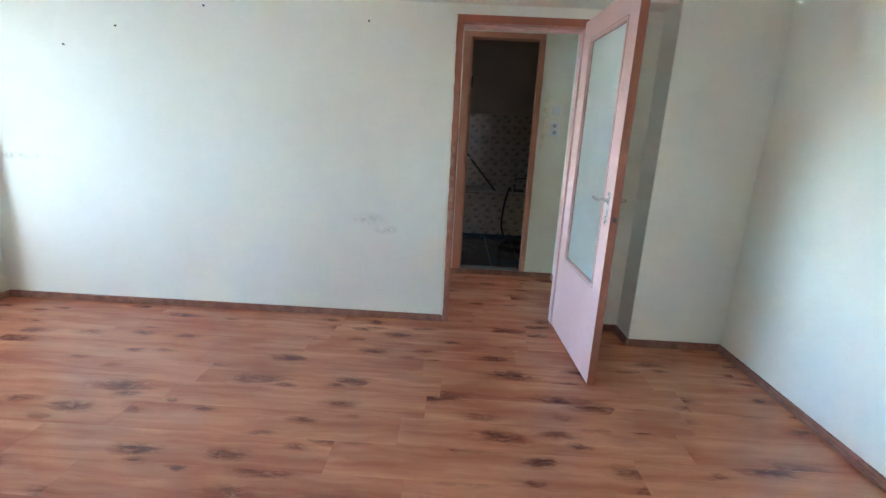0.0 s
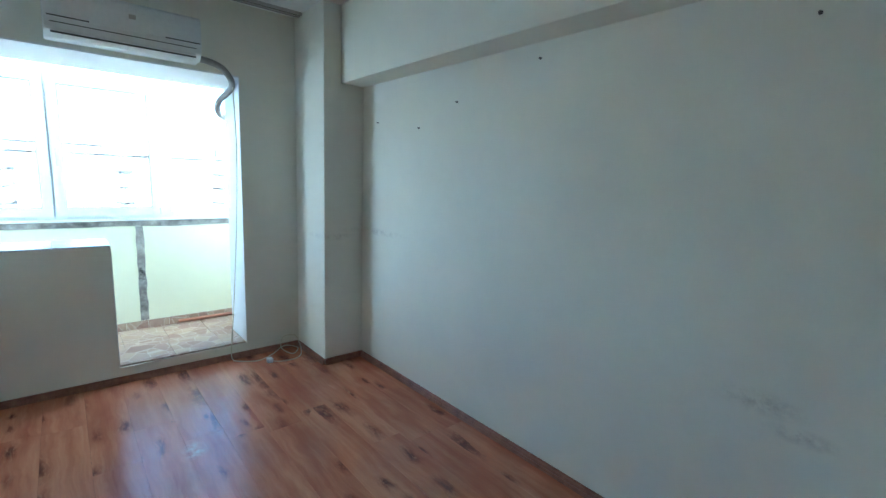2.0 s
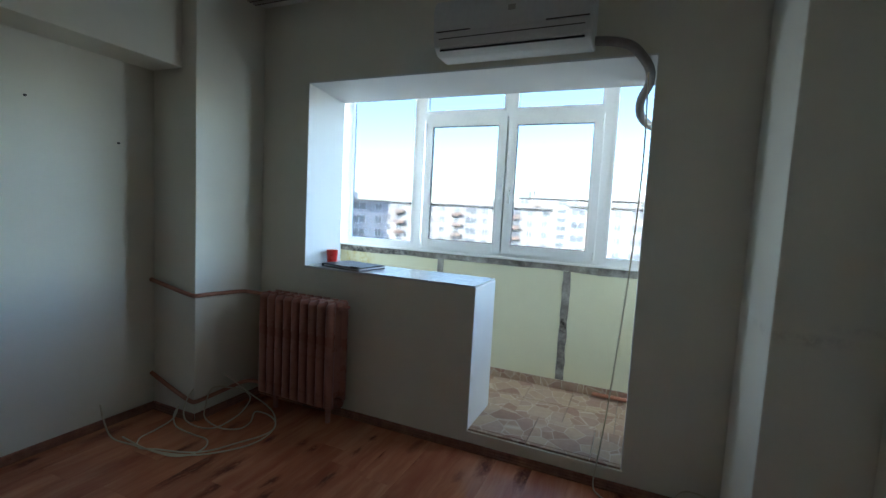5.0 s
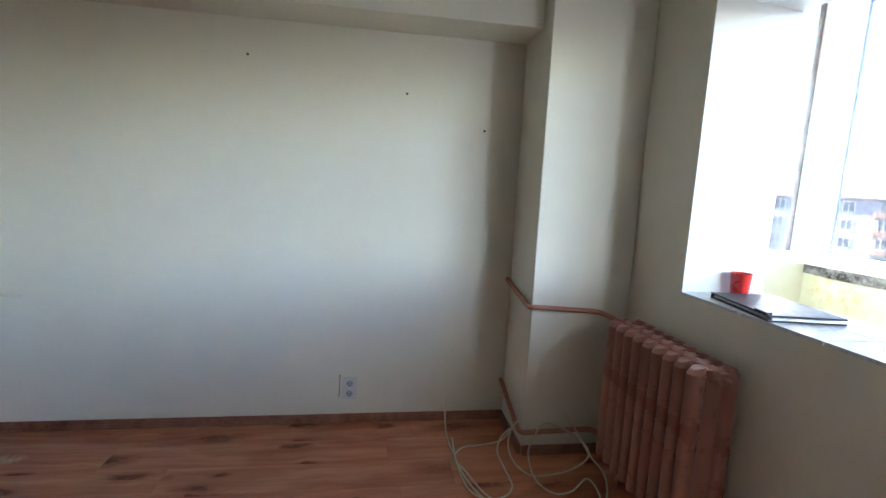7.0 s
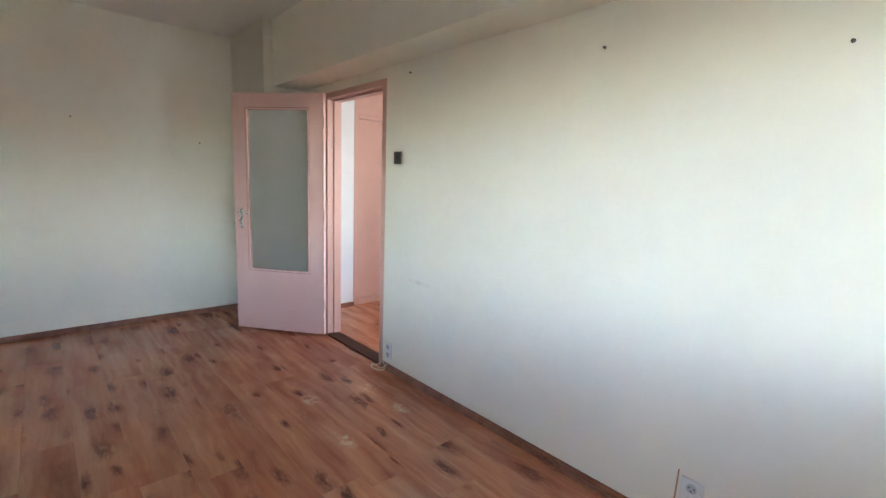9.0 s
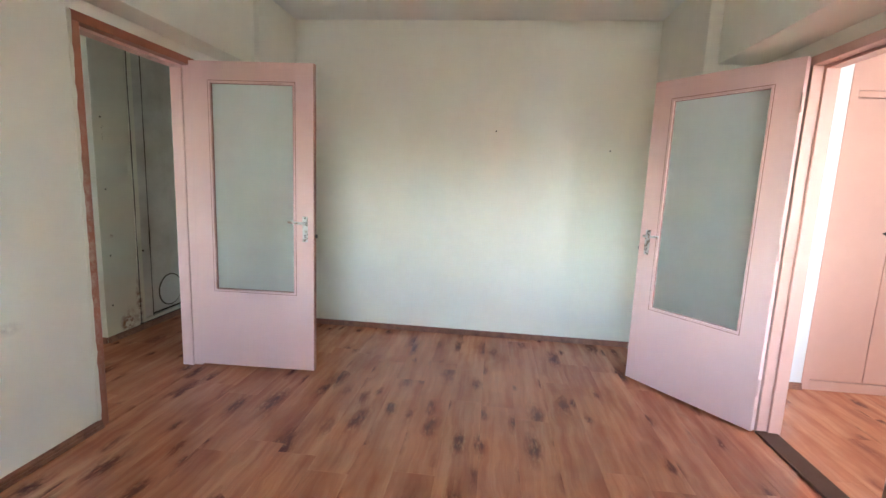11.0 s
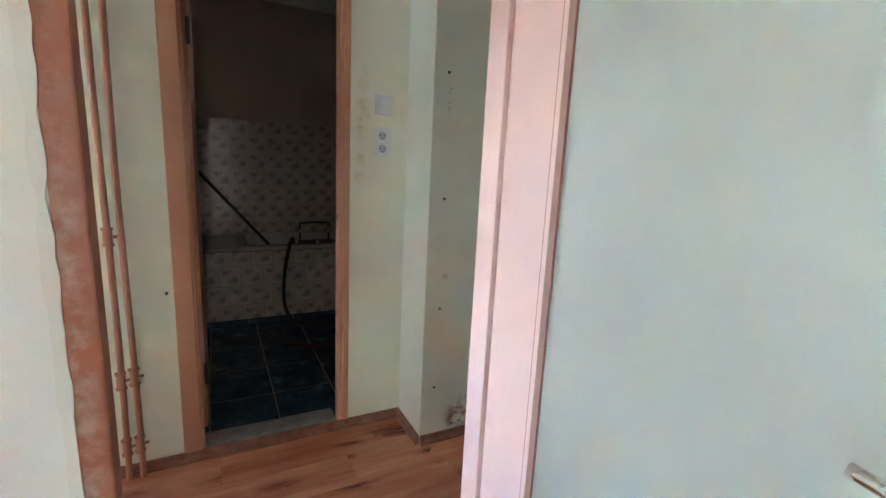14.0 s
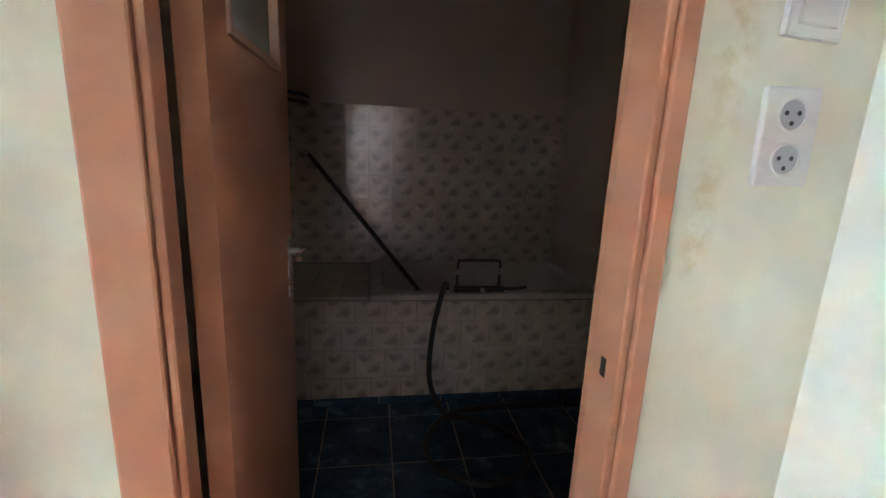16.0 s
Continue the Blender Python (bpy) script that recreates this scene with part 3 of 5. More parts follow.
# grey cement strips on the balcony parapet: raised, ragged edges
def cement_strip(y0, y1, z0, z1, along):
    bm = bmesh.new()
    steps = 26
    lo, hi = [], []
    for k in range(steps + 1):
        t = k / steps
        wob = 0.012 * noise.noise((t * 9, y0 * 3, z0)), 0.012 * noise.noise((t * 9, y0 * 3 + 7, z0))
        if along == "y":
            y = y0 + (y1 - y0) * t
            lo.append(bm.verts.new((BX + 0.005, y, z0 + wob[0] * 1.3)))
            hi.append(bm.verts.new((BX + 0.005, y, z1)))
        else:
            z = z0 + (z1 - z0) * t
            lo.append(bm.verts.new((BX + 0.005, y0 + wob[0] * 0.7, z)))
            hi.append(bm.verts.new((BX + 0.005, y1 + wob[1] * 0.7, z)))
    faces = [bm.faces.new((lo[k], lo[k + 1], hi[k + 1], hi[k])) for k in range(steps)]
    for f in bmesh.ops.extrude_face_region(bm, geom=faces)["geom"]:
        if isinstance(f, bmesh.types.BMVert):
            f.co.x -= 0.008
    return bm

solid("cement_band", cement_strip(0.10, 3.45, 0.885, 0.948, "y"), M_CEMENT, "grey mould-stained cement band under the balcony windows", "cement band", "structure")
for y in (1.185, 2.285):
    solid("cement_joint", cement_strip(y - 0.03, y + 0.03, 0.001, 0.884, "z"), M_CEMENT, "grey cement joint between yellow parapet panels", "cement joint", "structure", "parapet joints")

# ---------------------------------------------------------------- baseboards
def baseboard(p, q, z=FL):
    """A moulded skirting from p to q, the room on its left."""
    p, q = Vector((*p, z)), Vector((*q, z))
    way = (q - p).normalized()
    inn = Vector((-way.y, way.x, 0))
    prof = [(0.001, 0), (0.021, 0), (0.022, 0.009), (0.0165, 0.0125), (0.0155, 0.019), (0.017, 0.022), (0.0125, 0.026), (0.0115, 0.034), (0.0125, 0.037), (0.007, 0.043), (0.001, 0.044)]
    bm = bmesh.new()
    a = [bm.verts.new(p + inn * d + Vector((0, 0, h))) for d, h in prof]
    b = [bm.verts.new(q + inn * d + Vector((0, 0, h))) for d, h in prof]
    for k in range(len(prof) - 1):
        bm.faces.new((a[k], a[k + 1], b[k + 1], b[k]))
    bm.faces.new(a[::-1])
    bm.faces.new(b)
    solid("baseboard", bm, M_BASE, "moulded reddish-brown wooden baseboard at the foot of a wall", "baseboard", "structure", "baseboards")

for p, q in (((0.06, YN), (-3.142, YN)), ((-3.142, YN), (-3.142, 3.215)), ((-3.142, 3.215), (XW, 3.215)), ((XW, 3.215), (XW, 0.42)),
             ((XW, 0.42), (-3.14, 0.42)), ((-3.14, 0.42), (-3.14, YS)), ((-3.14, YS), (-0.185, YS)), ((0.69, YS), (1.10, YS)), ((1.10, YS), (1.10, 0.385)), ((1.10, 0.385), (XE, 0.385)), ((XE, 0.385), (XE, 3.305)), ((XE, 3.305), (1.31, 3.305)),
             ((1.31, 3.305), (1.31, YN)), ((1.31, YN), (0.91, YN)),
             ((1.085, HY), (0.80, HY)), ((0.11, HY), (-0.28, HY)), ((1.085, 4.445), (1.085, HY)), ((2.0, 4.445), (1.085, 4.445)),
             ((0.80, HY + 0.0005), (0.11, HY + 0.0005)), ((1.325, -0.60), (1.325, -0.065)), ((-0.32, 7.0), (-4.5, 7.0))):
    baseboard(p, q)

# ---------------------------------------------------------------- doors
def lever_handle(parent, x, y, z, side, way, name="door_handle", metal=None):
    """Long plate with keyhole and a lever; side +1 or -1 across the leaf, way along it."""
    metal = metal or M_STEEL
    ya, yb = sorted((y, y + side * 0.004))
    h = part(name, boxes((x - 0.017, x + 0.017, ya, yb, z - 0.125, z + 0.04), bevel=0.0012), metal, parent, "worn nickel door handle on a long plate")
    bm = bmesh.new()
    cyl(bm, (x, y, z), (x, y + side * 0.045, z), 0.010, 0.009)
    tube(bm, smooth_line([(x, y + side * 0.040, z), (x + way * 0.012, y + side * 0.050, z), (x + way * 0.045, y + side * 0.047, z + 0.001), (x + way * 0.098, y + side * 0.042, z + 0.004)], 5), 0.0085, 10)
    part("lever", bm, metal, h, smooth=True)
    bm = bmesh.new()
    cyl(bm, (x, y, z - 0.083), (x, y + side * 0.0052, z - 0.083), 0.0045, n=12)
    box(bm, x - 0.002, x + 0.002, *sorted((y, y + side * 0.0052)), z - 0.098, z - 0.083)
    part("keyhole", bm, M_BLACK, h)
    for dz in (0.028, -0.113):
        bm = bmesh.new()
        cyl(bm, (x, y, z + dz), (x, y + side * 0.0055, z + dz), 0.0045, n=10)
        part("screw", bm, M_DARKMETAL, h)


def glazed_leaf(name, label, m, frame_mat):
    """Flush pink leaf with one tall frosted pane. Origin at the hinge, leaf along +x."""
    W, T, Z0, Z1, G0, G1, GZ0, GZ1 = 0.80, 0.02, -0.006, 1.975, 0.126, 0.682, 0.512, 1.858
    d = thing(name, label, "door", m, kind="structure")
    part("door_leaf", boxes((0, W, -T, T, Z0, GZ0), (0, W, -T, T, GZ1, Z1), (0, G0, -T, T, GZ0, GZ1), (G1, W, -T, T, GZ0, GZ1)), M_PINK, d)
    part("edge_strip", boxes((W, W + 0.003, -T, T, Z0, Z1)), frame_mat, d, "brown worn leaf edge")
    for s in (1, -1):
        ya, yb = sorted((s * 0.006, s * (T + 0.003)))
        bead = part("glazing_bead", boxes((G0, G0 + 0.013, ya, yb, GZ0, GZ1), (G1 - 0.013, G1, ya, yb, GZ0, GZ1), (G0 + 0.013, G1 - 0.013, ya, yb, GZ0, GZ0 + 0.013), (G0 + 0.013, G1 - 0.013, ya, yb, GZ1 - 0.013, GZ1)), M_PINK, d)
        yc, yd = sorted((s * (T - 0.001), s * (T + 0.0012)))
        part("seam", boxes((G0 - 0.004, G0, yc, yd, GZ0 - 0.004, GZ1 + 0.004), (G1, G1 + 0.004, yc, yd, GZ0 - 0.004, GZ1 + 0.004), (G0, G1, yc, yd, GZ0 - 0.004, GZ0), (G0, G1, yc, yd, GZ1, GZ1 + 0.004)), M_BEAD, bead, "thin red-brown seam round the bead")
        ye, yf = sorted((s * 0.003, s * 0.0065))
        part("putty_line", boxes((G0 + 0.013, G0 + 0.0165, ye, yf, GZ0 + 0.013, GZ1 - 0.013), (G1 - 0.0165, G1 - 0.013, ye, yf, GZ0 + 0.013, GZ1 - 0.013), (G0 + 0.0165, G1 - 0.0165, ye, yf, GZ0 + 0.013, GZ0 + 0.0165), (G0 + 0.0165, G1 - 0.0165, ye, yf, GZ1 - 0.0165, GZ1 - 0.013)), M_BEAD, bead, "dark putty line at the glass")
    part("glass_pane", boxes((G0, G1, -0.003, 0.003, GZ0, GZ1)), M_FROST, d, "frosted greenish glass pane")
    for s in (1, -1):
        lever_handle(d, W - 0.055, s * T, 0.995, s, -1)
    part("latch", boxes((W + 0.003, W + 0.018, -0.006, 0.006, 0.895, 0.92), bevel=0.001), M_DARKMETAL, d)
    for z in (0.25, 1.0, 1.75):
        bm = bmesh.new()
        cyl(bm, (-0.006, T + 0.003, z - 0.045), (-0.006, T + 0.003, z + 0.045), 0.007, n=10)
        cyl(bm, (-0.006, T + 0.003, z + 0.045), (-0.006, T + 0.003, z + 0.053), 0.005, 0.002, n=10)
        part("hinge", bm, M_PINK, d, smooth=True)
    return d


def door_frame(name, label, mat, x0, x1, y0, y1, top, face=0.05, step=None, hinge_mat=None):
    """Wooden lining of a doorway, standing 4 mm proud of both wall faces."""
    f = thing(name, label, "door frame", kind="structure")
    a, b = y0 - 0.004, y1 + 0.004
    part("jamb", boxes((x0, x0 + face, a, b, FL, top - face), bevel=0.004), mat, f)
    part("jamb", boxes((x1 - face, x1, a, b, FL, top - face), bevel=0.004), hinge_mat or mat, f)
    part("head", boxes((x0, x1, a, b, top - face, top), bevel=0.004), mat, f)
    if step:
        s0, s1 = step
        part("stop", boxes((x0 + face, x0 + face + 0.016, s0, s1, FL, top - face), (x1 - face - 0.016, x1 - face, s0, s1, FL, top - face), (x0 + face + 0.016, x1 - face - 0.016, s0, s1, top - face - 0.016, top - face), bevel=0.003), hinge_mat or mat, f)
    return f


f1 = thing("door_frame_1", "brown painted wooden door frame between room and hall", "door frame", kind="structure")
part("jamb", boxes((0.060, 0.104, YN - 0.005, YN + 0.045, FL, 1.95), (0.060, 0.084, YN + 0.0451, YN + 0.129, FL, 1.95), bevel=0.004), M_FRAME, f1)
part("jamb", boxes((0.865, 0.910, YN - 0.004, YN + 0.129, FL, 1.95), bevel=0.004), M_PINK, f1, "pink painted hinge jamb")
part("head", boxes((0.060, 0.910, YN - 0.004, YN + 0.129, 1.95, 1.995), bevel=0.004), M_FRAME, f1)
part("stop", boxes((0.849, 0.865, YN + 0.05, YN + 0.125, FL, 1.95), (0.105, 0.848, YN + 0.05, YN + 0.125, 1.934, 1.95), bevel=0.003), M_PINK, f1)
glazed_leaf("door_1", "pink wooden door with frosted pane, wide open into the room", pose(0.868, 3.532, 0, 0, 0, -87.6), M_FRAME)
door_frame("door_frame_2", "pink painted wooden door frame between room and corridor", M_CLOSET, -0.185, 0.69, YS - 0.115, YS, 1.985, 0.045, (YS - 0.115, YS - 0.05))
glazed_leaf("door_2", "pink wooden door with frosted pane, swung back towards the wall", pose(0.625, 0.088, 0, 0, 0, 38.0), M_PINK)
solid("threshold", boxes((-0.14, 0.645, YS - 0.10, YS + 0.01, FL, FL + 0.014), bevel=0.003), M_JOINT, "dark wooden threshold strip in the corridor doorway", "threshold", "structure")

# bathroom door
f3 = thing("door_frame_3", "salmon painted wooden bathroom door frame", "door frame", kind="structure")
part("jamb", boxes((0.108, 0.175, HY - 0.006, HY + 0.045, FL, 2.105), (0.175, 0.187, HY + 0.0, HY + 0.04, FL, 2.105), bevel=0.004), M_SALMON, f3)
part("jamb", boxes((0.786, 0.815, HY - 0.006, HY + 0.05, FL, 2.105), (0.770, 0.786, HY + 0.0, HY + 0.075, FL, 2.105), (0.786, 0.803, HY + 0.05, HY + 0.122, FL, 2.105), bevel=0.004), M_SALMON, f3)
part("head", boxes((0.108, 0.815, HY - 0.006, HY + 0.122, 2.105, 2.15), bevel=0.004), M_SALMON, f3)
part("strike_plate", boxes((0.7685, 0.7702, HY + 0.03, HY + 0.044, 1.004, 1.034), bevel=0.0006), M_DARKMETAL, f3, "dark worn strike plate")
solid("bath_threshold", boxes((0.15, 0.76, HY + 0.012, HY + 0.12, FL, 0.020), bevel=0.006), M_SILLSTONE, "grey worn stone threshold of the bathroom", "threshold", "structure")
d3 = thing("door_3", "brown-pink bathroom door with small upper pane, open inwards", "door", pose(0.178, HY + 0.14, 0, 0, 0, 90), kind="structure")
part("door_leaf", boxes((0, 0.60, -0.02, 0.02, 0.035, 1.49), (0, 0.60, -0.02, 0.02, 1.95, 2.10), (0, 0.10, -0.02, 0.02, 1.49, 1.95), (0.49, 0.60, -0.02, 0.02, 1.49, 1.95)), M_SALMON, d3)
for s in (1, -1):
    ya, yb = sorted((s * 0.005, s * 0.026))
    part("glazing_bead", boxes((0.10, 0.115, ya, yb, 1.49, 1.95), (0.475, 0.49, ya, yb, 1.49, 1.95), (0.115, 0.475, ya, yb, 1.49, 1.505), (0.115, 0.475, ya, yb, 1.935, 1.95)), M_BEADPALE, d3, "pale worn glazing bead")
part("glass_pane", boxes((0.10, 0.49, -0.003, 0.003, 1.49, 1.95)), M_FROST, d3)
for s in (1, -1):
    lever_handle(d3, 0.545, s * 0.02, 1.043, s, -1)
for z in (0.3, 1.75):
    bm = bmesh.new()
    cyl(bm, (-0.004, -0.024, z - 0.05), (-0.004, -0.024, z + 0.05), 0.008, n=10)
    part("hinge", bm, M_DARKMETAL, d3, smooth=True)

# frame of the neighbouring room's doorway
f4 = door_frame("door_frame_4", "red-brown chipped door frame of the neighbouring room", M_FRAME, -1.17, -0.28, HY, HY + 0.115, 2.10, 0.07, (HY + 0.05, HY + 0.115))
part("strike_plate", boxes((-0.3525, -0.3495, HY + 0.012, HY + 0.04, 0.93, 1.03), bevel=0.001), M_DARKMETAL, f4, "dark worn strike plate")
part("architrave", boxes((-0.295, -0.265, HY - 0.016, HY - 0.004, FL, 2.115), (-1.185, -1.155, HY - 0.016, HY - 0.004, FL, 2.115), (-1.155, -0.295, HY - 0.016, HY - 0.004, 2.085, 2.115), bevel=0.004), M_FRAME, f4)

# old door panel in the pipe shaft wall, with its trim and round vent
sd = thing("shaft_door", "old grey-white door panel with a round vent cover", "door", kind="structure")
part("panel", boxes((1.560, 2.0, 4.452, 4.490, 0.075, H - 0.05), bevel=0.002), M_DOORGREY, sd)
part("trim", boxes((1.408, 1.456, 4.433, 4.475, 0.03, H - 0.002), bevel=0.006), M_SHAFT, sd, "chipped cream trim board")
part("board", boxes((1.4565, 1.553, 4.446, 4.480, 0.055, H - 0.002), bevel=0.002), M_DOORGREY, sd, "grey-white board with a chipped foot")
part("gap_backing", boxes((1.405, 2.0, 4.491, 4.515, FL, H)), M_GAP, sd)
part("bottom_rail", boxes((1.4565, 2.0, 4.455, 4.490, 0.018, 0.045), bevel=0.002), M_SHAFT, sd)
bm = bmesh.new()
cyl(bm, (1.775, 4.4519, 0.235), (1.775, 4.445, 0.235), 0.142, 0.142, 40)
part("vent_rim", bm, M_GAP, sd)
bm = bmesh.new()
cyl(bm, (1.775, 4.4519, 0.235), (1.775, 4.439, 0.235), 0.136, 0.130, 40)
part("vent_cover", bm, M_WHITE, sd, "round white vent cover with torn lower edge", smooth=True)

# ---------------------------------------------------------------- balcony glazing
def pvc_frame(bm, y0, y1, z0, z1, w, x0, x1):
    box(bm, x0, x1, y0, y0 + w, z0, z1)
    box(bm, x0, x1, y1 - w, y1, z0, z1)
    box(bm, x0, x1, y0 + w, y1 - w, z0, z0 + w)
    box(bm, x0, x1, y0 + w, y1 - w, z1 - w, z1)


win = thing("window_1", "white plastic balcony glazing with two casements and fixed lights", "window", kind="structure")
WZ0, WZ1, GX = 0.942, 2.50, -5.05
bm = boxes((GX - 0.035, GX + 0.035, 0.02, 3.40, WZ0, WZ0 + 0.055), (GX - 0.035, GX + 0.035, 0.02, 3.40, WZ1 - 0.06, WZ1),
           (GX - 0.035, GX + 0.035, 0.02, 0.15, WZ0 + 0.055, WZ1 - 0.06), (GX - 0.035, GX + 0.035, 0.86, 0.945, WZ0 + 0.055, WZ1 - 0.06),
           (GX - 0.035, GX + 0.035, 2.465, 2.55, WZ0 + 0.055, WZ1 - 0.06), (GX - 0.035, GX + 0.035, 3.32, 3.40, WZ0 + 0.055, WZ1 - 0.06),
           (GX - 0.035, GX + 0.035, 0.945, 2.465, 2.11, 2.175), (GX - 0.035, GX + 0.035, 1.69, 1.775, 2.175, WZ1 - 0.06), (GX - 0.035, GX + 0.035, 1.69, 1.75, WZ0 + 0.055, 2.11))
part("window_frame", bm, M_PVC, win)
part("window_sill", boxes((GX + 0.063, BX + 0.012, 0.10, 3.40, WZ0 - 0.006, WZ0 + 0.010), bevel=0.002), M_PVC, win)
panes = [(0.15, 0.86, WZ0 + 0.055, WZ1 - 0.06), (2.55, 3.32, WZ0 + 0.055, WZ1 - 0.06), (0.945, 1.69, 2.175, WZ1 - 0.06), (1.775, 2.465, 2.175, WZ1 - 0.06)]
for y0, y1, z0, z1 in panes:
    bm = bmesh.new()
    pvc_frame(bm, y0, y1, z0, z1, 0.016, GX - 0.02, GX + 0.042)
    part("glazing_bead", bm, M_PVC, win)
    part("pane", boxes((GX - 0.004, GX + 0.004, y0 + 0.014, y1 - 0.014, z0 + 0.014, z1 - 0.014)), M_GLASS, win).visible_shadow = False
for y0, y1, hy in ((0.962, 1.713, 1.68), (1.727, 2.475, 1.765)):
    bm = bmesh.new()
    pvc_frame(bm, y0, y1, 0.982, 2.122, 0.072, GX + 0.022, GX + 0.062)
    bmesh.ops.bevel(bm, geom=bm.edges[:], offset=0.003, segments=2, affect="EDGES")
    c = part("casement", bm, M_PVC, win)
    bm = bmesh.new()
    pvc_frame(bm, y0 + 0.070, y1 - 0.070, 1.052, 2.052, 0.006, GX + 0.03, GX + 0.050)
    part("gasket", bm, M_GASKET, c)
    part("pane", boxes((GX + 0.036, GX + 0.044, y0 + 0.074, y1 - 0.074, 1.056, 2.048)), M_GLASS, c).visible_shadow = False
    if hy > 1.75:
        hb = part("handle", boxes((GX + 0.062, GX + 0.070, hy - 0.013, hy + 0.013, 1.47, 1.54), (GX + 0.070, GX + 0.098, hy - 0.009, hy + 0.009, 1.495, 1.515), (GX + 0.092, GX + 0.106, hy - 0.010, hy + 0.010, 1.40, 1.515), bevel=0.003), M_WHITE, c)
    ye = y0 + 0.008 if hy < 1.75 else y1 - 0.008
    for z in (1.02, 2.05):
        bm = bmesh.new()
        cyl(bm, (GX + 0.066, ye, z - 0.03), (GX + 0.066, ye, z + 0.03), 0.008, n=10)
        part("hinge", bm, M_WHITE, c, smooth=True)
win2 = thing("window_2", "white plastic side light at the balcony end", "window", kind="structure")
part("window_frame", boxes((-4.965, -4.90, 0.015, 0.085, 0.948, 2.50), (-4.36, -4.30, 0.015, 0.085, 0.948, 2.50), (-4.90, -4.36, 0.015, 0.085, 0.948, 1.01), (-4.90, -4.36, 0.015, 0.085, 2.44, 2.50)), M_PVC, win2)
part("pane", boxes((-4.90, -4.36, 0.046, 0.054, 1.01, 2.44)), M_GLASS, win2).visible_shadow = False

# side light added out of view, to carry a fill lamp
win5 = thing("added_north_window", "unseen white plastic side light added at the far balcony end for its lamp", "window", kind="structure")
part("window_frame", boxes((-4.965, -4.90, 3.545, 3.615, 0.948, 2.50), (-4.36, -4.30, 3.545, 3.615, 0.948, 2.50), (-4.90, -4.36, 3.545, 3.615, 0.948, 1.01), (-4.90, -4.36, 3.545, 3.615, 2.44, 2.50)), M_PVC, win5)
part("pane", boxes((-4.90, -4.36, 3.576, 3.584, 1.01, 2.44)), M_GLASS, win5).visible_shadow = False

# neighbouring room's window
win3 = thing("window_3", "white plastic window of the neighbouring room", "window", kind="structure")
bm = bmesh.new()
pvc_frame(bm, 5.0, 6.7, 0.8, 2.3, 0.07, -4.58, -4.52)
part("window_frame", bm, M_PVC, win3)
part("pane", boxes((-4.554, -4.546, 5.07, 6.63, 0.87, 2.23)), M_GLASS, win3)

def window_light(name, place, target, w, h, watts):
    d = bpy.data.lights.new(name, "AREA")
    d.shape, d.size, d.size_y, d.energy, d.color = "RECTANGLE", w, h, watts, (0.90, 0.95, 1.0)
    new(name, d).matrix_world = look(place, target)

window_light("daylight_other_room", (-4.515, 5.85, 1.55), (0, 5.85, 1.55), 1.5, 1.3, 0.10)
window_light("daylight_south_light", (-4.63, 0.092, 1.72), (-4.50, 1.0, 1.70), 0.5, 1.4, 0.14)
# fill lamp at the added north side light, brightens the room
window_light("fill_north_light", (-4.63, 3.538, 1.72), (-4.50, 2.6, 1.70), 0.5, 1.4, 0.14)
# window added at the unseen corridor end; the lamp in it brightens the corridor
win4 = thing("added_corridor_window", "unseen white plastic window added at the corridor end for its lamp", "window", kind="structure")
bm = bmesh.new()
pvc_frame(bm, -1.45, -0.35, 0.9, 2.2, 0.07, -1.69, -1.63)
part("window_frame", bm, M_PVC, win4)
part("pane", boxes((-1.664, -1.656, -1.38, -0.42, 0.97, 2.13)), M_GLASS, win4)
window_light("fill_light_corridor", (-1.625, -0.9, 1.55), (0, -0.9, 1.55), 0.9, 1.1, 0.10)

# glazed door added at the unseen hall end, with a lamp to lift the hall
gd = thing("added_hall_door", "unseen white glazed door added at the hall end to bring in light", "door", kind="structure")
bm = bmesh.new()
pvc_frame(bm, 3.752, 4.618, 0.002, 2.048, 0.09, -1.87, -1.83)
part("door_leaf", bm, M_PVC, gd)
part("pane", boxes((-1.854, -1.846, 3.84, 4.53, 0.09, 1.96)), M_FROST, gd)
window_light("fill_light_hall", (-1.825, 4.18, 1.1), (0, 4.25, 1.1), 0.68, 1.85, 0.011)

# parapet coping of glazed tiles
cop = thing("window_sill_tiles", "white glazed tile coping on the low parapet", "sill", kind="structure")
y = OY0 + 0.004
while y < OYM - 0.02:
    y2 = min(y + 0.30, OYM + 0.004)
    part("tile", boxes((-4.011, -3.830, y, y2 - 0.003, PZ, PZ + 0.012), bevel=0.0015), M_SILL, cop)
    part("tile", boxes((-3.827, XW + 0.004, y, y2 - 0.003, PZ, PZ + 0.012), bevel=0.0015), M_SILL, cop)
    y = y2

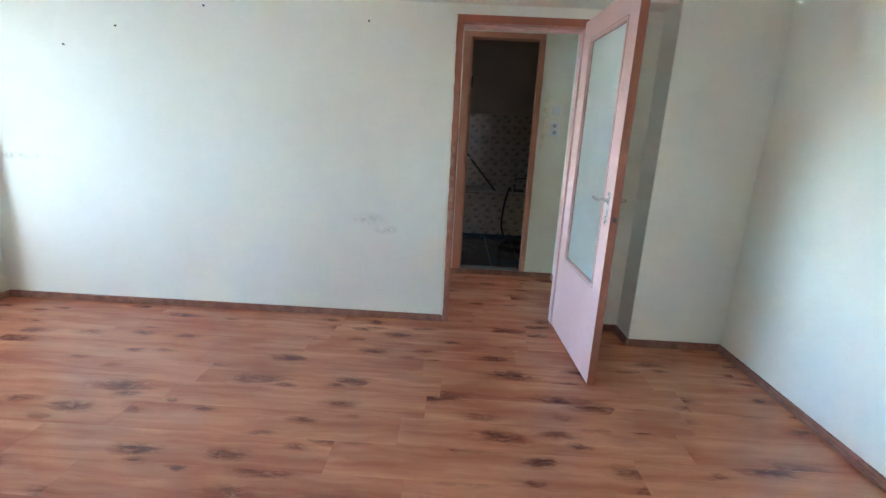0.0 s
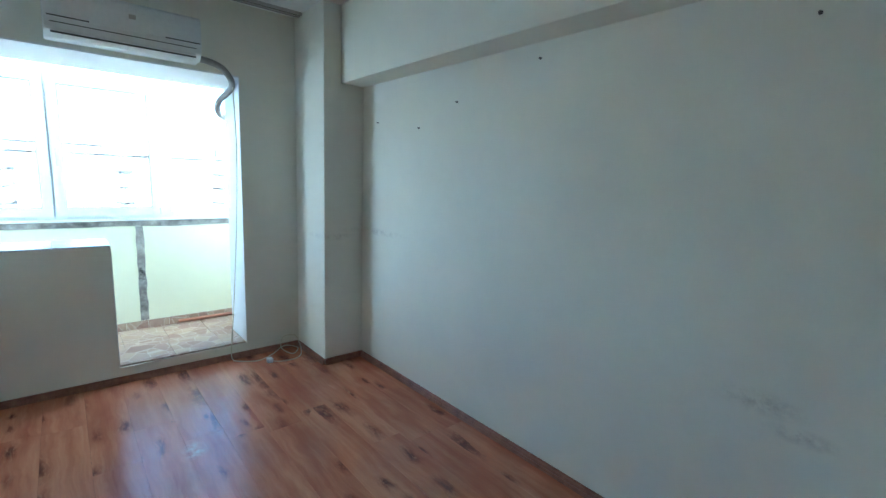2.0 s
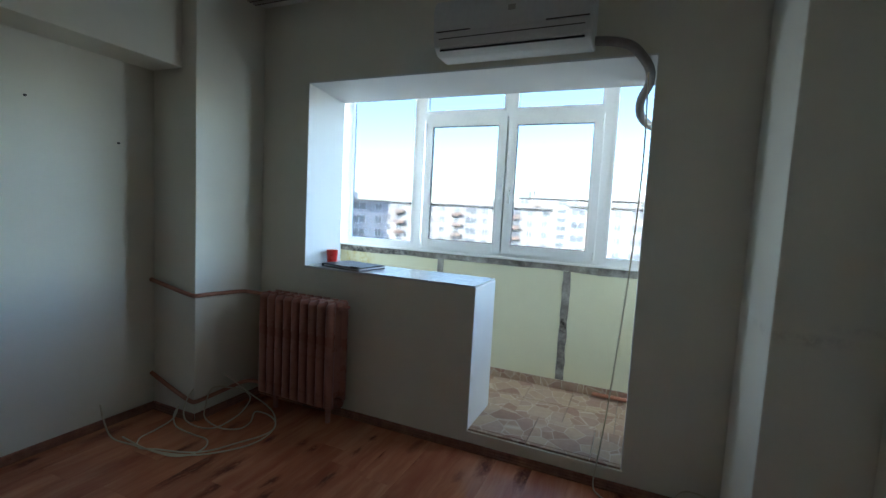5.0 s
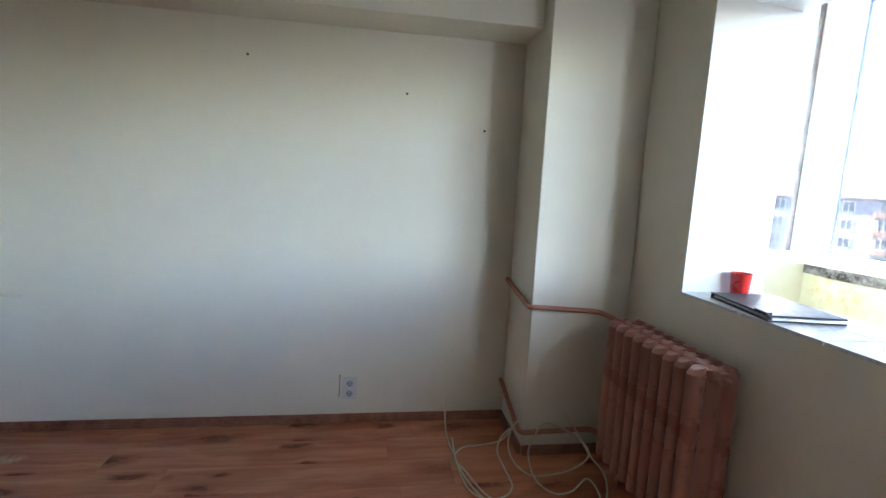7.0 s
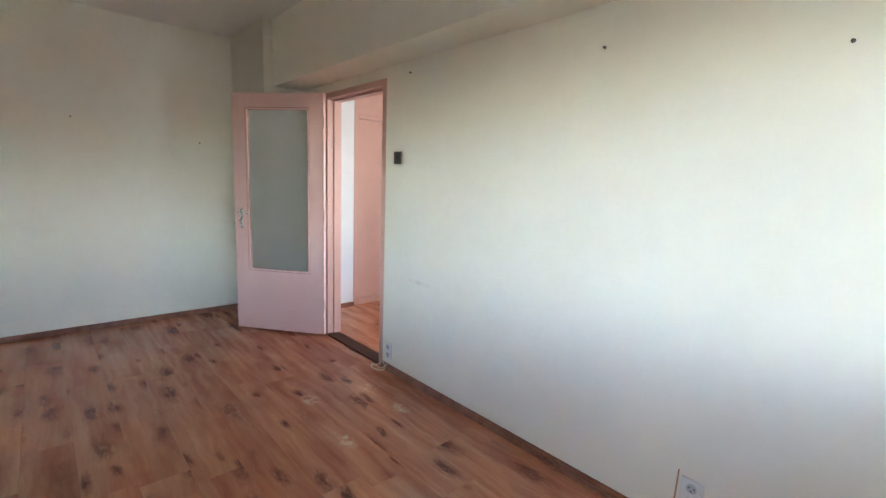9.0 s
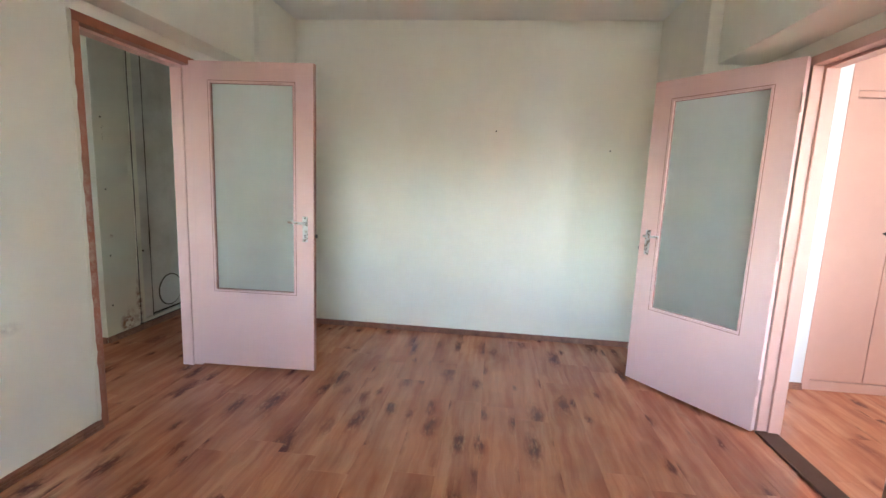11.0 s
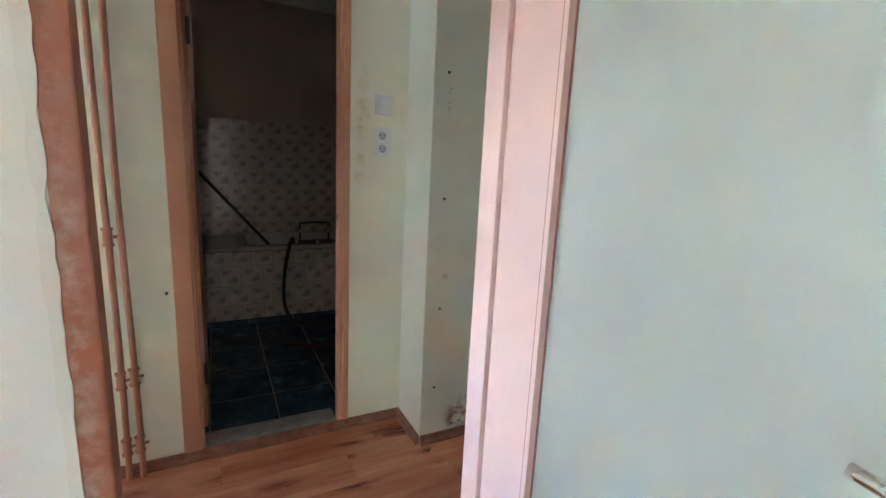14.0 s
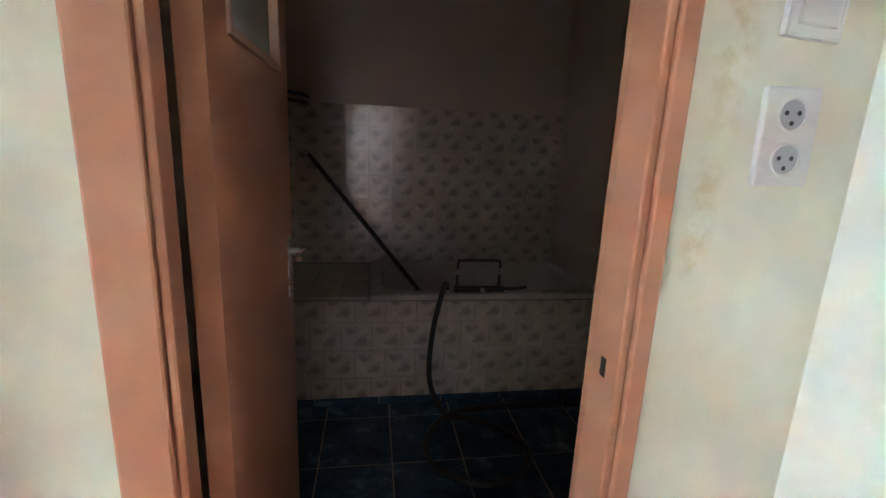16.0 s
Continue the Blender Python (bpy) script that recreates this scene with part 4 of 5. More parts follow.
# ---------------------------------------------------------------- things in the room
def radiator(m):
    """Cast iron column radiator, nine sections along y, on the floor pipework."""
    r = thing("radiator", "rose-brown painted cast iron column radiator under the parapet", "radiator", m)
    n, pitch, zb, zt = 9, 0.0645, 0.085, 0.745
    bm = bmesh.new()
    for dx in (-0.064, 0.064):
        way = 1 if dx > 0 else -1
        hw, hd = 0.0265, 0.031
        prof = [(dx + hd * math.cos(a) * (1 if abs(math.cos(a)) > 0.3 else 0.9), hw * math.sin(a)) for a in [2 * math.pi * (k + 0.5) / 12 for k in range(12)]]
        prism(bm, prof, zb + 0.02, zt - 0.03)
        # the head of each column tapers to a sloping flat brow
        lo = [bm.verts.new((x, y, zt - 0.0301)) for x, y in prof]
        hi = [bm.verts.new((dx + (x - dx) * 0.80 - way * 0.006, y * 0.74, zt - 0.004 - 0.010 * max(0.0, way * (x - dx)) / hd)) for x, y in prof]
        bm.faces.new(lo[::-1])
        bm.faces.new(hi)
        for k in range(12):
            bm.faces.new((lo[k], lo[(k + 1) % 12], hi[(k + 1) % 12], hi[k]))
    for z0, z1 in ((zb + 0.002, zb + 0.05), (zt - 0.058, zt - 0.012)):
        out = [(-0.062, -0.014), (-0.062, 0.014), (-0.03, 0.0175), (0.03, 0.0175), (0.062, 0.014), (0.062, -0.014), (0.03, -0.0175), (-0.03, -0.0175)]
        prism(bm, out, z0, z1)
    for z in (zb + 0.03, zt - 0.033):
        cyl(bm, (0, -pitch / 2, z), (0, pitch / 2, z), 0.027, n=14)
    box(bm, -0.034, 0.034, -0.010, 0.010, zb + 0.06, zt - 0.06)
    bmesh.ops.bevel(bm, geom=[e for e in bm.edges if e.calc_face_angle(0) > 0.6], offset=0.004, segments=2, affect="EDGES")
    me = mesh_of("section", bm, M_RAD, True)
    for k in range(n):
        s = new("section", me)
        s.parent = r
        s.location = (0, (k + 0.5) * pitch, 0)
    e = n * pitch
    bm = bmesh.new()
    cyl(bm, (0, e - 0.005, zt - 0.033), (0, e + 0.022, zt - 0.033), 0.028, 0.026, 6)
    cyl(bm, (0, e + 0.022, zt - 0.033), (0, e + 0.055, zt - 0.033), 0.011, 0.009, 10)
    part("valve", bm, M_RAD, r, smooth=True)
    bm = bmesh.new()
    cyl(bm, (0, e - 0.005, zb + 0.03), (0, e + 0.018, zb + 0.03), 0.028, 0.026, 6)
    part("plug", bm, M_RAD, r, smooth=True)
    for yy in (0.08, e - 0.08):
        bm = boxes((-0.012, 0.012, yy - 0.012, yy + 0.012, FL, zb + 0.02))
        part("foot", bm, M_RAD, r)
    return r


radiator(pose(-3.515, 0.615, 0))

# heating pipes round the column
def pipe(name, pts, r, label, per=6, wall_pipe=True):
    bm = bmesh.new()
    tube(bm, smooth_line(pts, per), r, 12)
    return solid(name, bm, M_PIPE, label, "pipe", smooth=True)

pipe("heating_pipe", [(-3.122, 0.052, 0.797), (-3.122, 0.25, 0.765), (-3.122, 0.40, 0.743), (-3.135, 0.434, 0.740), (-3.17, 0.438, 0.739), (-3.33, 0.438, 0.730), (-3.46, 0.445, 0.722), (-3.50, 0.48, 0.715), (-3.512, 0.56, 0.712), (-3.515, 0.625, 0.712)], 0.0125, "terracotta painted heating pipe bent round the column to the radiator")
pipe("heating_pipe", [(-3.122, 0.052, 0.205), (-3.122, 0.25, 0.14), (-3.122, 0.40, 0.100), (-3.135, 0.434, 0.096), (-3.17, 0.438, 0.096), (-3.33, 0.438, 0.10), (-3.46, 0.445, 0.108), (-3.50, 0.48, 0.114), (-3.512, 0.56, 0.115), (-3.515, 0.625, 0.115)], 0.0125, "terracotta painted return pipe low round the column")

# air conditioner
ac = thing("air_conditioner", "white wall-mounted air conditioner above the balcony opening", "air conditioner")
AX0, AX1, AY0, AY1, AZ0, AZ1 = XW + 0.003, -3.43, 1.755, 2.52, 2.098, 2.358
bm = bmesh.new()
prof = [(AX0, AZ0 + 0.01), (AX0, AZ1), (AX1 - 0.03, AZ1), (AX1 - 0.006, AZ1 - 0.02), (AX1, AZ1 - 0.06), (AX1, AZ0 + 0.085), (AX1 - 0.012, AZ0 + 0.035), (AX1 - 0.06, AZ0), (AX0 + 0.03, AZ0)]
a = [bm.verts.new((x, AY0, z)) for x, z in prof]
b = [bm.verts.new((x, AY1, z)) for x, z in prof]
for k in range(len(prof)):
    bm.faces.new((a[k], a[(k + 1) % len(prof)], b[(k + 1) % len(prof)], b[k]))
bm.faces.new(a)
bm.faces.new(b[::-1])
bmesh.ops.bevel(bm, geom=bm.edges[:], offset=0.006, segments=3, affect="EDGES")
part("body", bm, M_WHITE, ac, smooth=True)
part("front_panel", boxes((AX1, AX1 + 0.008, AY0 + 0.006, AY1 - 0.006, AZ0 + 0.092, AZ1 - 0.055), bevel=0.003), M_WHITE, ac)
for y0, y1 in ((AY0 + 0.02, AY0 + 0.20), (AY1 - 0.20, AY1 - 0.01)):
    part("intake_slot", boxes((AX1 - 0.002, AX1 + 0.0095, y0, y1, AZ0 + 0.094, AZ0 + 0.100)), M_BLACK, ac)
part("louvre", boxes((AX1 - 0.022, AX1 - 0.012, AY0 + 0.035, AY1 - 0.035, AZ0 + 0.026, AZ0 + 0.066), bevel=0.002), M_WHITE, ac).matrix_basis = Matrix.Identity(4)
part("outlet_slot", boxes((AX1 - 0.010, AX1 - 0.0035, AY0 + 0.03, AY1 - 0.03, AZ0 + 0.066, AZ0 + 0.072), (AX1 - 0.03, AX1 - 0.0225, AY0 + 0.03, AY1 - 0.03, AZ0 + 0.016, AZ0 + 0.024)), M_BLACK, ac)
part("badge", boxes((AX1 + 0.008, AX1 + 0.0095, 2.14, 2.175, AZ1 - 0.10, AZ1 - 0.075), bevel=0.0005), M_TRACK, ac, "small grey oval badge")

bm = bmesh.new()
tube(bm, smooth_line([(-3.60, 2.505, 2.145), (-3.61, 2.60, 2.138), (-3.613, 2.68, 2.112), (-3.63, 2.735, 2.06), (-3.70, 2.768, 2.02), (-3.80, 2.768, 1.985), (-3.90, 2.735, 1.935), (-3.98, 2.735, 1.885), (-4.05, 2.765, 1.85), (-4.12, 2.82, 1.83)], 9), 0.021, 12, 0.06)
solid("refrigerant_hose", bm, M_DUCT, "grey taped air conditioner hose curling into the opening", "hose", smooth=True)
bm = bmesh.new()
tube(bm, smooth_line([(-3.66, 2.762, 2.03), (-3.655, 2.772, 1.6), (-3.65, 2.755, 1.1), (-3.645, 2.73, 0.7), (-3.64, 2.705, 0.35), (-3.625, 2.68, 0.11), (-3.60, 2.675, 0.02), (-3.55, 2.71, 0.008), (-3.48, 2.83, 0.008), (-3.50, 2.95, 0.03), (-3.56, 3.05, 0.05), (-3.58, 3.13, 0.03), (-3.52, 3.16, 0.02), (-3.44, 3.08, 0.02), (-3.46, 3.0, 0.08),
                             (-3.55, 3.05, 0.13), (-3.59, 3.13, 0.12), (-3.57, 3.17, 0.10), (-3.48, 3.17, 0.02), (-3.37, 3.10, 0.010), (-3.36, 2.98, 0.010), (-3.40, 2.91, 0.012)], 10), 0.0035, 7)
solid("power_cable", bm, M_CABLE, "thin ivory cable hanging down the jamb and coiled on the floor", "cable", smooth=True, m=pose(0, 0, FL))
bm = boxes((-3.44, -3.395, 2.875, 2.915, 0.0, 0.035), bevel=0.006)
cyl(bm, (-3.40, 2.89, 0.011), (-3.376, 2.885, 0.011), 0.0025, n=8)
cyl(bm, (-3.40, 2.89, 0.026), (-3.376, 2.885, 0.026), 0.0025, n=8)
solid("cable_plug", bm, M_WHITE, "white two-pin plug lying on the floor", "plug", m=pose(0, 0, FL))

# loose white cable by the radiator
bm = bmesh.new()
loops = [(-2.793, 0.117, 0.166), (-2.785, 0.157, 0.096), (-2.788, 0.226, 0.006), (-2.794, 0.389, 0.006), (-2.822, 0.607, 0.006), (-2.886, 0.762, 0.006), (-2.989, 0.864, 0.006), (-3.105, 0.926, 0.006), (-3.227, 0.925, 0.006), (-3.334, 0.87, 0.006), (-3.425, 0.763, 0.016), (-3.463, 0.651, 0.036), (-3.413, 0.606, 0.096), (-3.388, 0.514, 0.156), (-3.349, 0.407, 0.226), (-3.273, 0.369, 0.246), (-3.166, 0.407, 0.216), (-3.089, 0.412, 0.136), (-3.069, 0.429, 0.046), (-3.079, 0.532, 0.016), (-3.138, 0.607, 0.006), (-3.276, 0.604, 0.011), (-3.381, 0.575, 0.026), (-3.436, 0.555, 0.066), (-3.422, 0.51, 0.106), (-3.344, 0.46, 0.146), (-3.246, 0.435, 0.166), (-3.169, 0.474, 0.086), (-3.153, 0.499, 0.026), (-3.138, 0.643, 0.011), (-3.191, 0.733, 0.006), (-3.28, 0.724, 0.006), (-3.376, 0.661, 0.016), (-3.391, 0.738, 0.016), (-3.354, 0.844, 0.016), (-3.289, 0.902, 0.006), (-3.193, 0.903, 0.006), (-3.07, 0.848, 0.006), (-2.949, 0.788, 0.006), (-2.88, 0.701, 0.006), (-2.827, 0.543, 0.006), (-2.794, 0.448, 0.006), (-2.848, 0.369, 0.011), (-2.952, 0.355, 0.014), (-3.062, 0.337, 0.026), (-3.114, 0.313, 0.076), (-3.052, 0.359, 0.056), (-3.012, 0.436, 0.026), (-3.021, 0.553, 0.006), (-3.019, 0.674, 0.006), (-2.963, 0.737, 0.006), (-2.876, 0.75, 0.012), (-2.815, 0.676, 0.012), (-2.797, 0.488, 0.012), (-2.809, 0.285, 0.016)]
tube(bm, smooth_line(loops, 7), 0.0042, 7)
solid("coaxial_cable", bm, M_CABLE, "loose ivory cable lying in wide loops on the floor", "cable", smooth=True, m=pose(0, 0, FL))

# telephone wire left at the corridor door
bm = bmesh.new()
tube(bm, smooth_line([(-0.262, 0.056, 0.06), (-0.255, 0.075, 0.03), (-0.22, 0.09, 0.008), (-0.16, 0.085, 0.006), (-0.12, 0.10, 0.012), (-0.17, 0.13, 0.006), (-0.24, 0.115, 0.006), (-0.27, 0.09, 0.02), (-0.23, 0.075, 0.05), (-0.19, 0.08, 0.03), (-0.14, 0.11, 0.006)], 8), 0.0028, 7)
solid("telephone_wire", bm, M_CABLE, "tangled ivory wire on the floor beside the corridor door", "cable", smooth=True, m=pose(0, 0, FL))

# curtain track on the ceiling
ct = thing("curtain_track", "double grey curtain track fixed to the ceiling", "curtain track")
for dx in (-0.022, 0.022):
    part("rail", boxes((-3.52 + dx - 0.013, -3.52 + dx + 0.013, 0.422, 3.213, H - 0.022, H - 0.001), bevel=0.003), M_TRACK, ct)
part("groove", boxes((-3.546, -3.538, 0.43, 3.20, H - 0.0235, H - 0.0225), (-3.502, -3.494, 0.43, 3.20, H - 0.0235, H - 0.0225)), M_GAP, ct)

# cup and folder on the parapet
def lathe(prof, n=28):
    bm = bmesh.new()
    rings = [[bm.verts.new((r * math.cos(2 * math.pi * k / n), r * math.sin(2 * math.pi * k / n), z)) for k in range(n)] for r, z in prof]
    for a, b in zip(rings, rings[1:]):
        for k in range(n):
            bm.faces.new((a[k], a[(k + 1) % n], b[(k + 1) % n], b[k]))
    bm.faces.new(rings[0][::-1])
    bm.faces.new(rings[-1])
    return bm

top = PZ + 0.012
solid("cup", lathe([(0.030, 0), (0.032, 0.002), (0.038, 0.088), (0.0395, 0.092), (0.037, 0.092), (0.035, 0.085), (0.029, 0.006)]), M_RED, "red plastic cup standing on the tiled parapet", "cup", smooth=True, m=pose(-3.862, 0.845, top))
fo = thing("document_folder", "black zipped document folder with loose papers on the parapet", "folder", pose(-3.79, 1.075, top, 0, 0, 80))
part("cover", boxes((-0.165, 0.165, -0.125, 0.125, 0.0, 0.006), (-0.165, 0.165, -0.125, 0.125, 0.016, 0.022), (-0.165, -0.155, -0.125, 0.125, 0.006, 0.016), bevel=0.002), M_NAVY, fo)
part("paper", boxes((-0.150, 0.170, -0.118, 0.118, 0.007, 0.015)), M_PAPER, fo)
part("clip", boxes((0.10, 0.16, -0.13, -0.11, 0.022, 0.030), bevel=0.002), M_BLACK, fo)

# sockets and switches
def socket(m, label, group="wall sockets"):
    """Double socket, one above the other; faces -y of its own axes."""
    s = thing("wall_socket", label, "socket", m, group)
    part("plate", boxes((-0.041, 0.041, -0.010, 0.0, -0.064, 0.064), bevel=0.003), M_WHITE, s)
    for dz in (0.029, -0.029):
        rim = lathe([(0.0235, 0), (0.0235, 0.0016), (0.0205, 0.0026), (0.0190, 0.0008), (0.0190, 0.0)], 24)
        bmesh.ops.transform(rim, matrix=pose(0, -0.0099, dz, 90, 0, 0), verts=rim.verts[:])
        o = part("outlet", rim, M_WHITE, s, smooth=True)
        # flat disc, no recess: its grey paints in the shade of the sunken well
        bm = bmesh.new()
        cyl(bm, (0, -0.0101, dz), (0, -0.0106, dz), 0.0188, n=24)
        part("well", bm, M_WELL, o)
        for dx, ez in ((-0.0095, 0.002), (0.0095, 0.002), (0, -0.011)):
            bm = bmesh.new()
            cyl(bm, (dx, -0.0105, dz + ez), (dx, -0.0112, dz + ez), 0.0032, n=10)
            part("pin_hole", bm, M_BLACK, o)
    return s

socket(pose(0.962, HY, 1.367, 0, -1.5, 0), "white double wall socket on the pale yellow hall wall")
low = socket(pose(-2.262, YS, 0.166, 0, 2, 180), "white double wall socket low on the cream wall")
part("wall_slot", boxes((-0.0575, -0.052, -0.003, 0.0, -0.055, 0.078), bevel=0.001), M_PIPE, low, "brown slot in the plaster beside the plate")
socket(pose(-0.262, YS, 0.115, 0, 0, 180), "white double wall socket beside the corridor door")
sw = thing("light_switch", "white rocker light switch askew on the hall wall", "switch", pose(0.968, HY, 1.53, 0, 2.5, 0))
part("plate", boxes((-0.042, 0.042, -0.012, 0, -0.042, 0.042), bevel=0.005), M_WHITE, sw)
part("rocker", boxes((-0.028, 0.028, -0.017, -0.011, -0.028, 0.028), bevel=0.003), M_WHITE, sw)
sw = thing("light_switch", "dark brown light switch beside the corridor door", "switch", pose(-0.33, YS, 1.461, 0, 0, 180))
part("plate", boxes((-0.036, 0.036, -0.014, 0, -0.040, 0.040), bevel=0.004), M_BROWNPL, sw)
part("rocker", boxes((-0.010, 0.010, -0.020, -0.013, -0.016, 0.016), bevel=0.002), M_BLACK, sw)

# nails left in the walls
def nail(p, way, label="small dark nail stuck in the cream wall"):
    bm = bmesh.new()
    p, way = Vector(p), Vector(way)
    cyl(bm, p - way * 0.004, p + way * 0.009, 0.0022, n=8)
    cyl(bm, p + way * 0.009, p + way * 0.011, 0.0045, n=10)
    cyl(bm, p - way * 0.004, p + way * 0.0015, 0.0075, 0.006, n=9)
    solid("nail", bm, M_DARKMETAL, label, "nail", group="wall nails")

for x, z in ((-2.936, 1.786), (-2.45, 1.72), (-2.095, 1.843), (-1.517, 1.981), (-0.484, 1.934)):
    nail((x, YN, z), (0, -1, 0))
for x, z in ((-1.743, 1.884), (-2.521, 1.758), (-2.939, 1.597), (-0.44, 1.98)):
    nail((x, YS, z), (0, 1, 0))
nail((XE, 0.684, 1.59), (-1, 0, 0))
nail((XE, 1.6, 1.72), (-1, 0, 0))
nail((0.083, HY, 0.728), (0, -1, 0), "small rusty nail beside the bathroom frame")
for x, z in ((1.152, 1.655), (1.157, 1.135), (1.160, 0.637), (1.150, 0.252), (1.470, 0.63)):
    bm = bmesh.new()
    cyl(bm, (x, 4.446, z), (x, 4.4425 if x < 1.4 else 4.434, z), 0.007, 0.006, n=12)
    solid("screw", bm, M_GAP, "dark screw head in the shaft panel", "screw", group="shaft screws")
for x, z, rad in ((1.167, 1.592, 0.004), (1.160, 1.578, 0.0045), (1.160, 1.535, 0.004), (1.163, 1.515, 0.004), (1.158, 1.508, 0.003), (1.160, 1.498, 0.003)):
    bm = bmesh.new()
    cyl(bm, (x, 4.446, z), (x, 4.4442, z), rad, rad * 0.7, n=7)
    solid("plug_hole", bm, M_DUCT, "small chipped screw hole in the shaft panel", "hole", group="shaft holes")


def crack(x, z0, z1, y, width, seed, sway=0.004, broad=1.1):
    """A ragged dark joint between two boards, here wide, there closed."""
    bm = bmesh.new()
    pairs, steps = [], 70
    for k in range(steps + 1):
        z = z0 + (z1 - z0) * k / steps
        c = x + sway * noise.noise((seed, z * 2.3, 0)) + 0.0012 * noise.noise((seed + 2, z * 21, 0))
        w = width * max(0.12, 0.62 + broad * noise.noise((seed + 5, z * 3.1, 0)) + 0.5 * noise.noise((seed + 9, z * 17, 0)))
        pairs.append((bm.verts.new((c - w / 2, y, z)), bm.verts.new((c + w / 2, y, z))))
    faces = [bm.faces.new((a[0], a[1], b[1], b[0])) for a, b in zip(pairs, pairs[1:])]
    for f in bmesh.ops.extrude_face_region(bm, geom=faces)["geom"]:
        if isinstance(f, bmesh.types.BMVert):
            f.co.y += 0.004
    return bm

part("plaster_edge", crack(0.053, FL, 1.99, YN - 0.0065, 0.028, 14.0, 0.0008, 0.12), M_PLASTER, f1, "ragged cream plaster edge")
part("crack", crack(1.406, 0.02, H - 0.01, 4.4315, 0.0058, 3.0), M_GAP, sd, "ragged dark crack")
part("crack", crack(1.5565, 0.05, H - 0.05, 4.4440, 0.0062, 8.0), M_GAP, sd, "ragged dark crack")

# ---------------------------------------------------------------- hall things
for k, x in enumerate((-0.084, -0.04)):
    rp = thing("riser_pipe", "terracotta painted vertical heating riser in the hall", "pipe", group="hall risers")
    bm = bmesh.new()
    tube(bm, [Vector((x + 0.004 * math.sin(z * 3 + k), HY - 0.035, z)) for z in [FL + i * (H - FL) / 26 for i in range(27)]], 0.0115, 12)
    part("tube", bm, M_PIPE, rp, smooth=True)
    for z in ((0.965, 0.40, 0.115) if k == 0 else (0.41, 0.12)):
        bm = bmesh.new()
        cyl(bm, (x, HY - 0.035, z - 0.028), (x, HY - 0.035, z + 0.028), 0.0155, n=14)
        cyl(bm, (x, HY - 0.035, z - 0.034), (x, HY - 0.035, z - 0.026), 0.019, n=14)
        cyl(bm, (x, HY - 0.035, z + 0.026), (x, HY - 0.035, z + 0.034), 0.019, n=14)
        cyl(bm, (x + 0.016, HY - 0.035, z), (x + 0.03, HY - 0.03, z), 0.006, n=8)
        box(bm, x - 0.004, x + 0.004, HY - 0.03, HY, z - 0.005, z + 0.005)
        part("clamp", bm, M_PIPE, rp, smooth=True)

# built-in closet in the corridor
cl = thing("closet", "salmon painted built-in closet with double doors", "closet")
CX = 1.325
part("frame", boxes((CX - 0.004, CX + 0.12, -0.65, -0.60, FL, H - 0.002), (CX - 0.004, CX + 0.12, -1.47, -1.42, FL, H - 0.002), (CX - 0.004, CX + 0.12, -1.42, -0.65, 1.925, 1.965), (CX - 0.004, CX + 0.12, -1.42, -0.65, FL, 0.04), bevel=0.003), M_CLOSET, cl)
for y0, y1, ky in ((-0.982, -0.654, -0.945), (-1.416, -0.988, -1.025)):
    dd = part("door", boxes((CX + 0.004, CX + 0.024, y0, y1, 0.044, 1.921), bevel=0.002), M_CLOSET, cl)
    bm = lathe([(0.006, 0), (0.005, 0.012), (0.012, 0.018), (0.014, 0.026), (0.009, 0.032)], 16)
    bmesh.ops.transform(bm, matrix=pose(CX + 0.004, ky, 1.077, 0, -90, 0), verts=bm.verts[:])
    part("knob", bm, M_DARKMETAL, dd, "dark brass knob", True)
part("upper_panel", boxes((CX + 0.004, CX + 0.024, -1.416, -0.654, 1.969, H - 0.004), bevel=0.002), M_CLOSET, cl)
part("back", boxes((CX + 0.03, CX + 0.12, -1.42, -0.65, 0.041, H - 0.004)), M_GAP, cl)

# ---------------------------------------------------------------- bathroom things
TY, RIM = 6.375, 0.588
tub = thing("bathtub", "old enamelled built-in bathtub behind a tiled front", "bathtub")
def ring(bm, x0, x1, y0, y1, z, r, n=6):
    out = []
    for cx, cy, a0 in ((x1 - r, y1 - r, 0), (x0 + r, y1 - r, 90), (x0 + r, y0 + r, 180), (x1 - r, y0 + r, 270)):
        for k in range(n + 1):
            a = radians(a0 + 90 * k / n)
            out.append(bm.verts.new((cx + r * math.cos(a), cy + r * math.sin(a), z)))
    return out


def skin(bm, rings):
    for a, b in zip(rings, rings[1:]):
        for k in range(len(a)):
            bm.faces.new((a[k], a[(k + 1) % len(a)], b[(k + 1) % len(b)], b[k]))


bm = bmesh.new()
skin(bm, [ring(bm, 0.414, 1.675, TY + 0.004, 7.09, RIM - 0.03, 0.010), ring(bm, 0.412, 1.675, TY - 0.002, 7.09, RIM - 0.006, 0.012), ring(bm, 0.416, 1.675, TY + 0.003, 7.09, RIM, 0.012),
          ring(bm, 0.470, 1.625, TY + 0.070, 7.055, RIM, 0.12), ring(bm, 0.482, 1.613, TY + 0.082, 7.05, RIM - 0.008, 0.12)])
part("rim", bm, M_ENAMEL, tub, "pale worn enamel rim", True)
bm = bmesh.new()
rings = [ring(bm, 0.482, 1.613, TY + 0.082, 7.05, RIM - 0.0085, 0.12), ring(bm, 0.49, 1.605, TY + 0.09, 7.05, RIM - 0.03, 0.12), ring(bm, 0.56, 1.56, TY + 0.13, 7.0, 0.22, 0.14), ring(bm, 0.63, 1.50, TY + 0.19, 6.95, 0.17, 0.12)]
skin(bm, rings)
bm.faces.new(rings[-1])
part("basin", bm, M_ENAMEL, tub, "dull worn enamel basin", True)
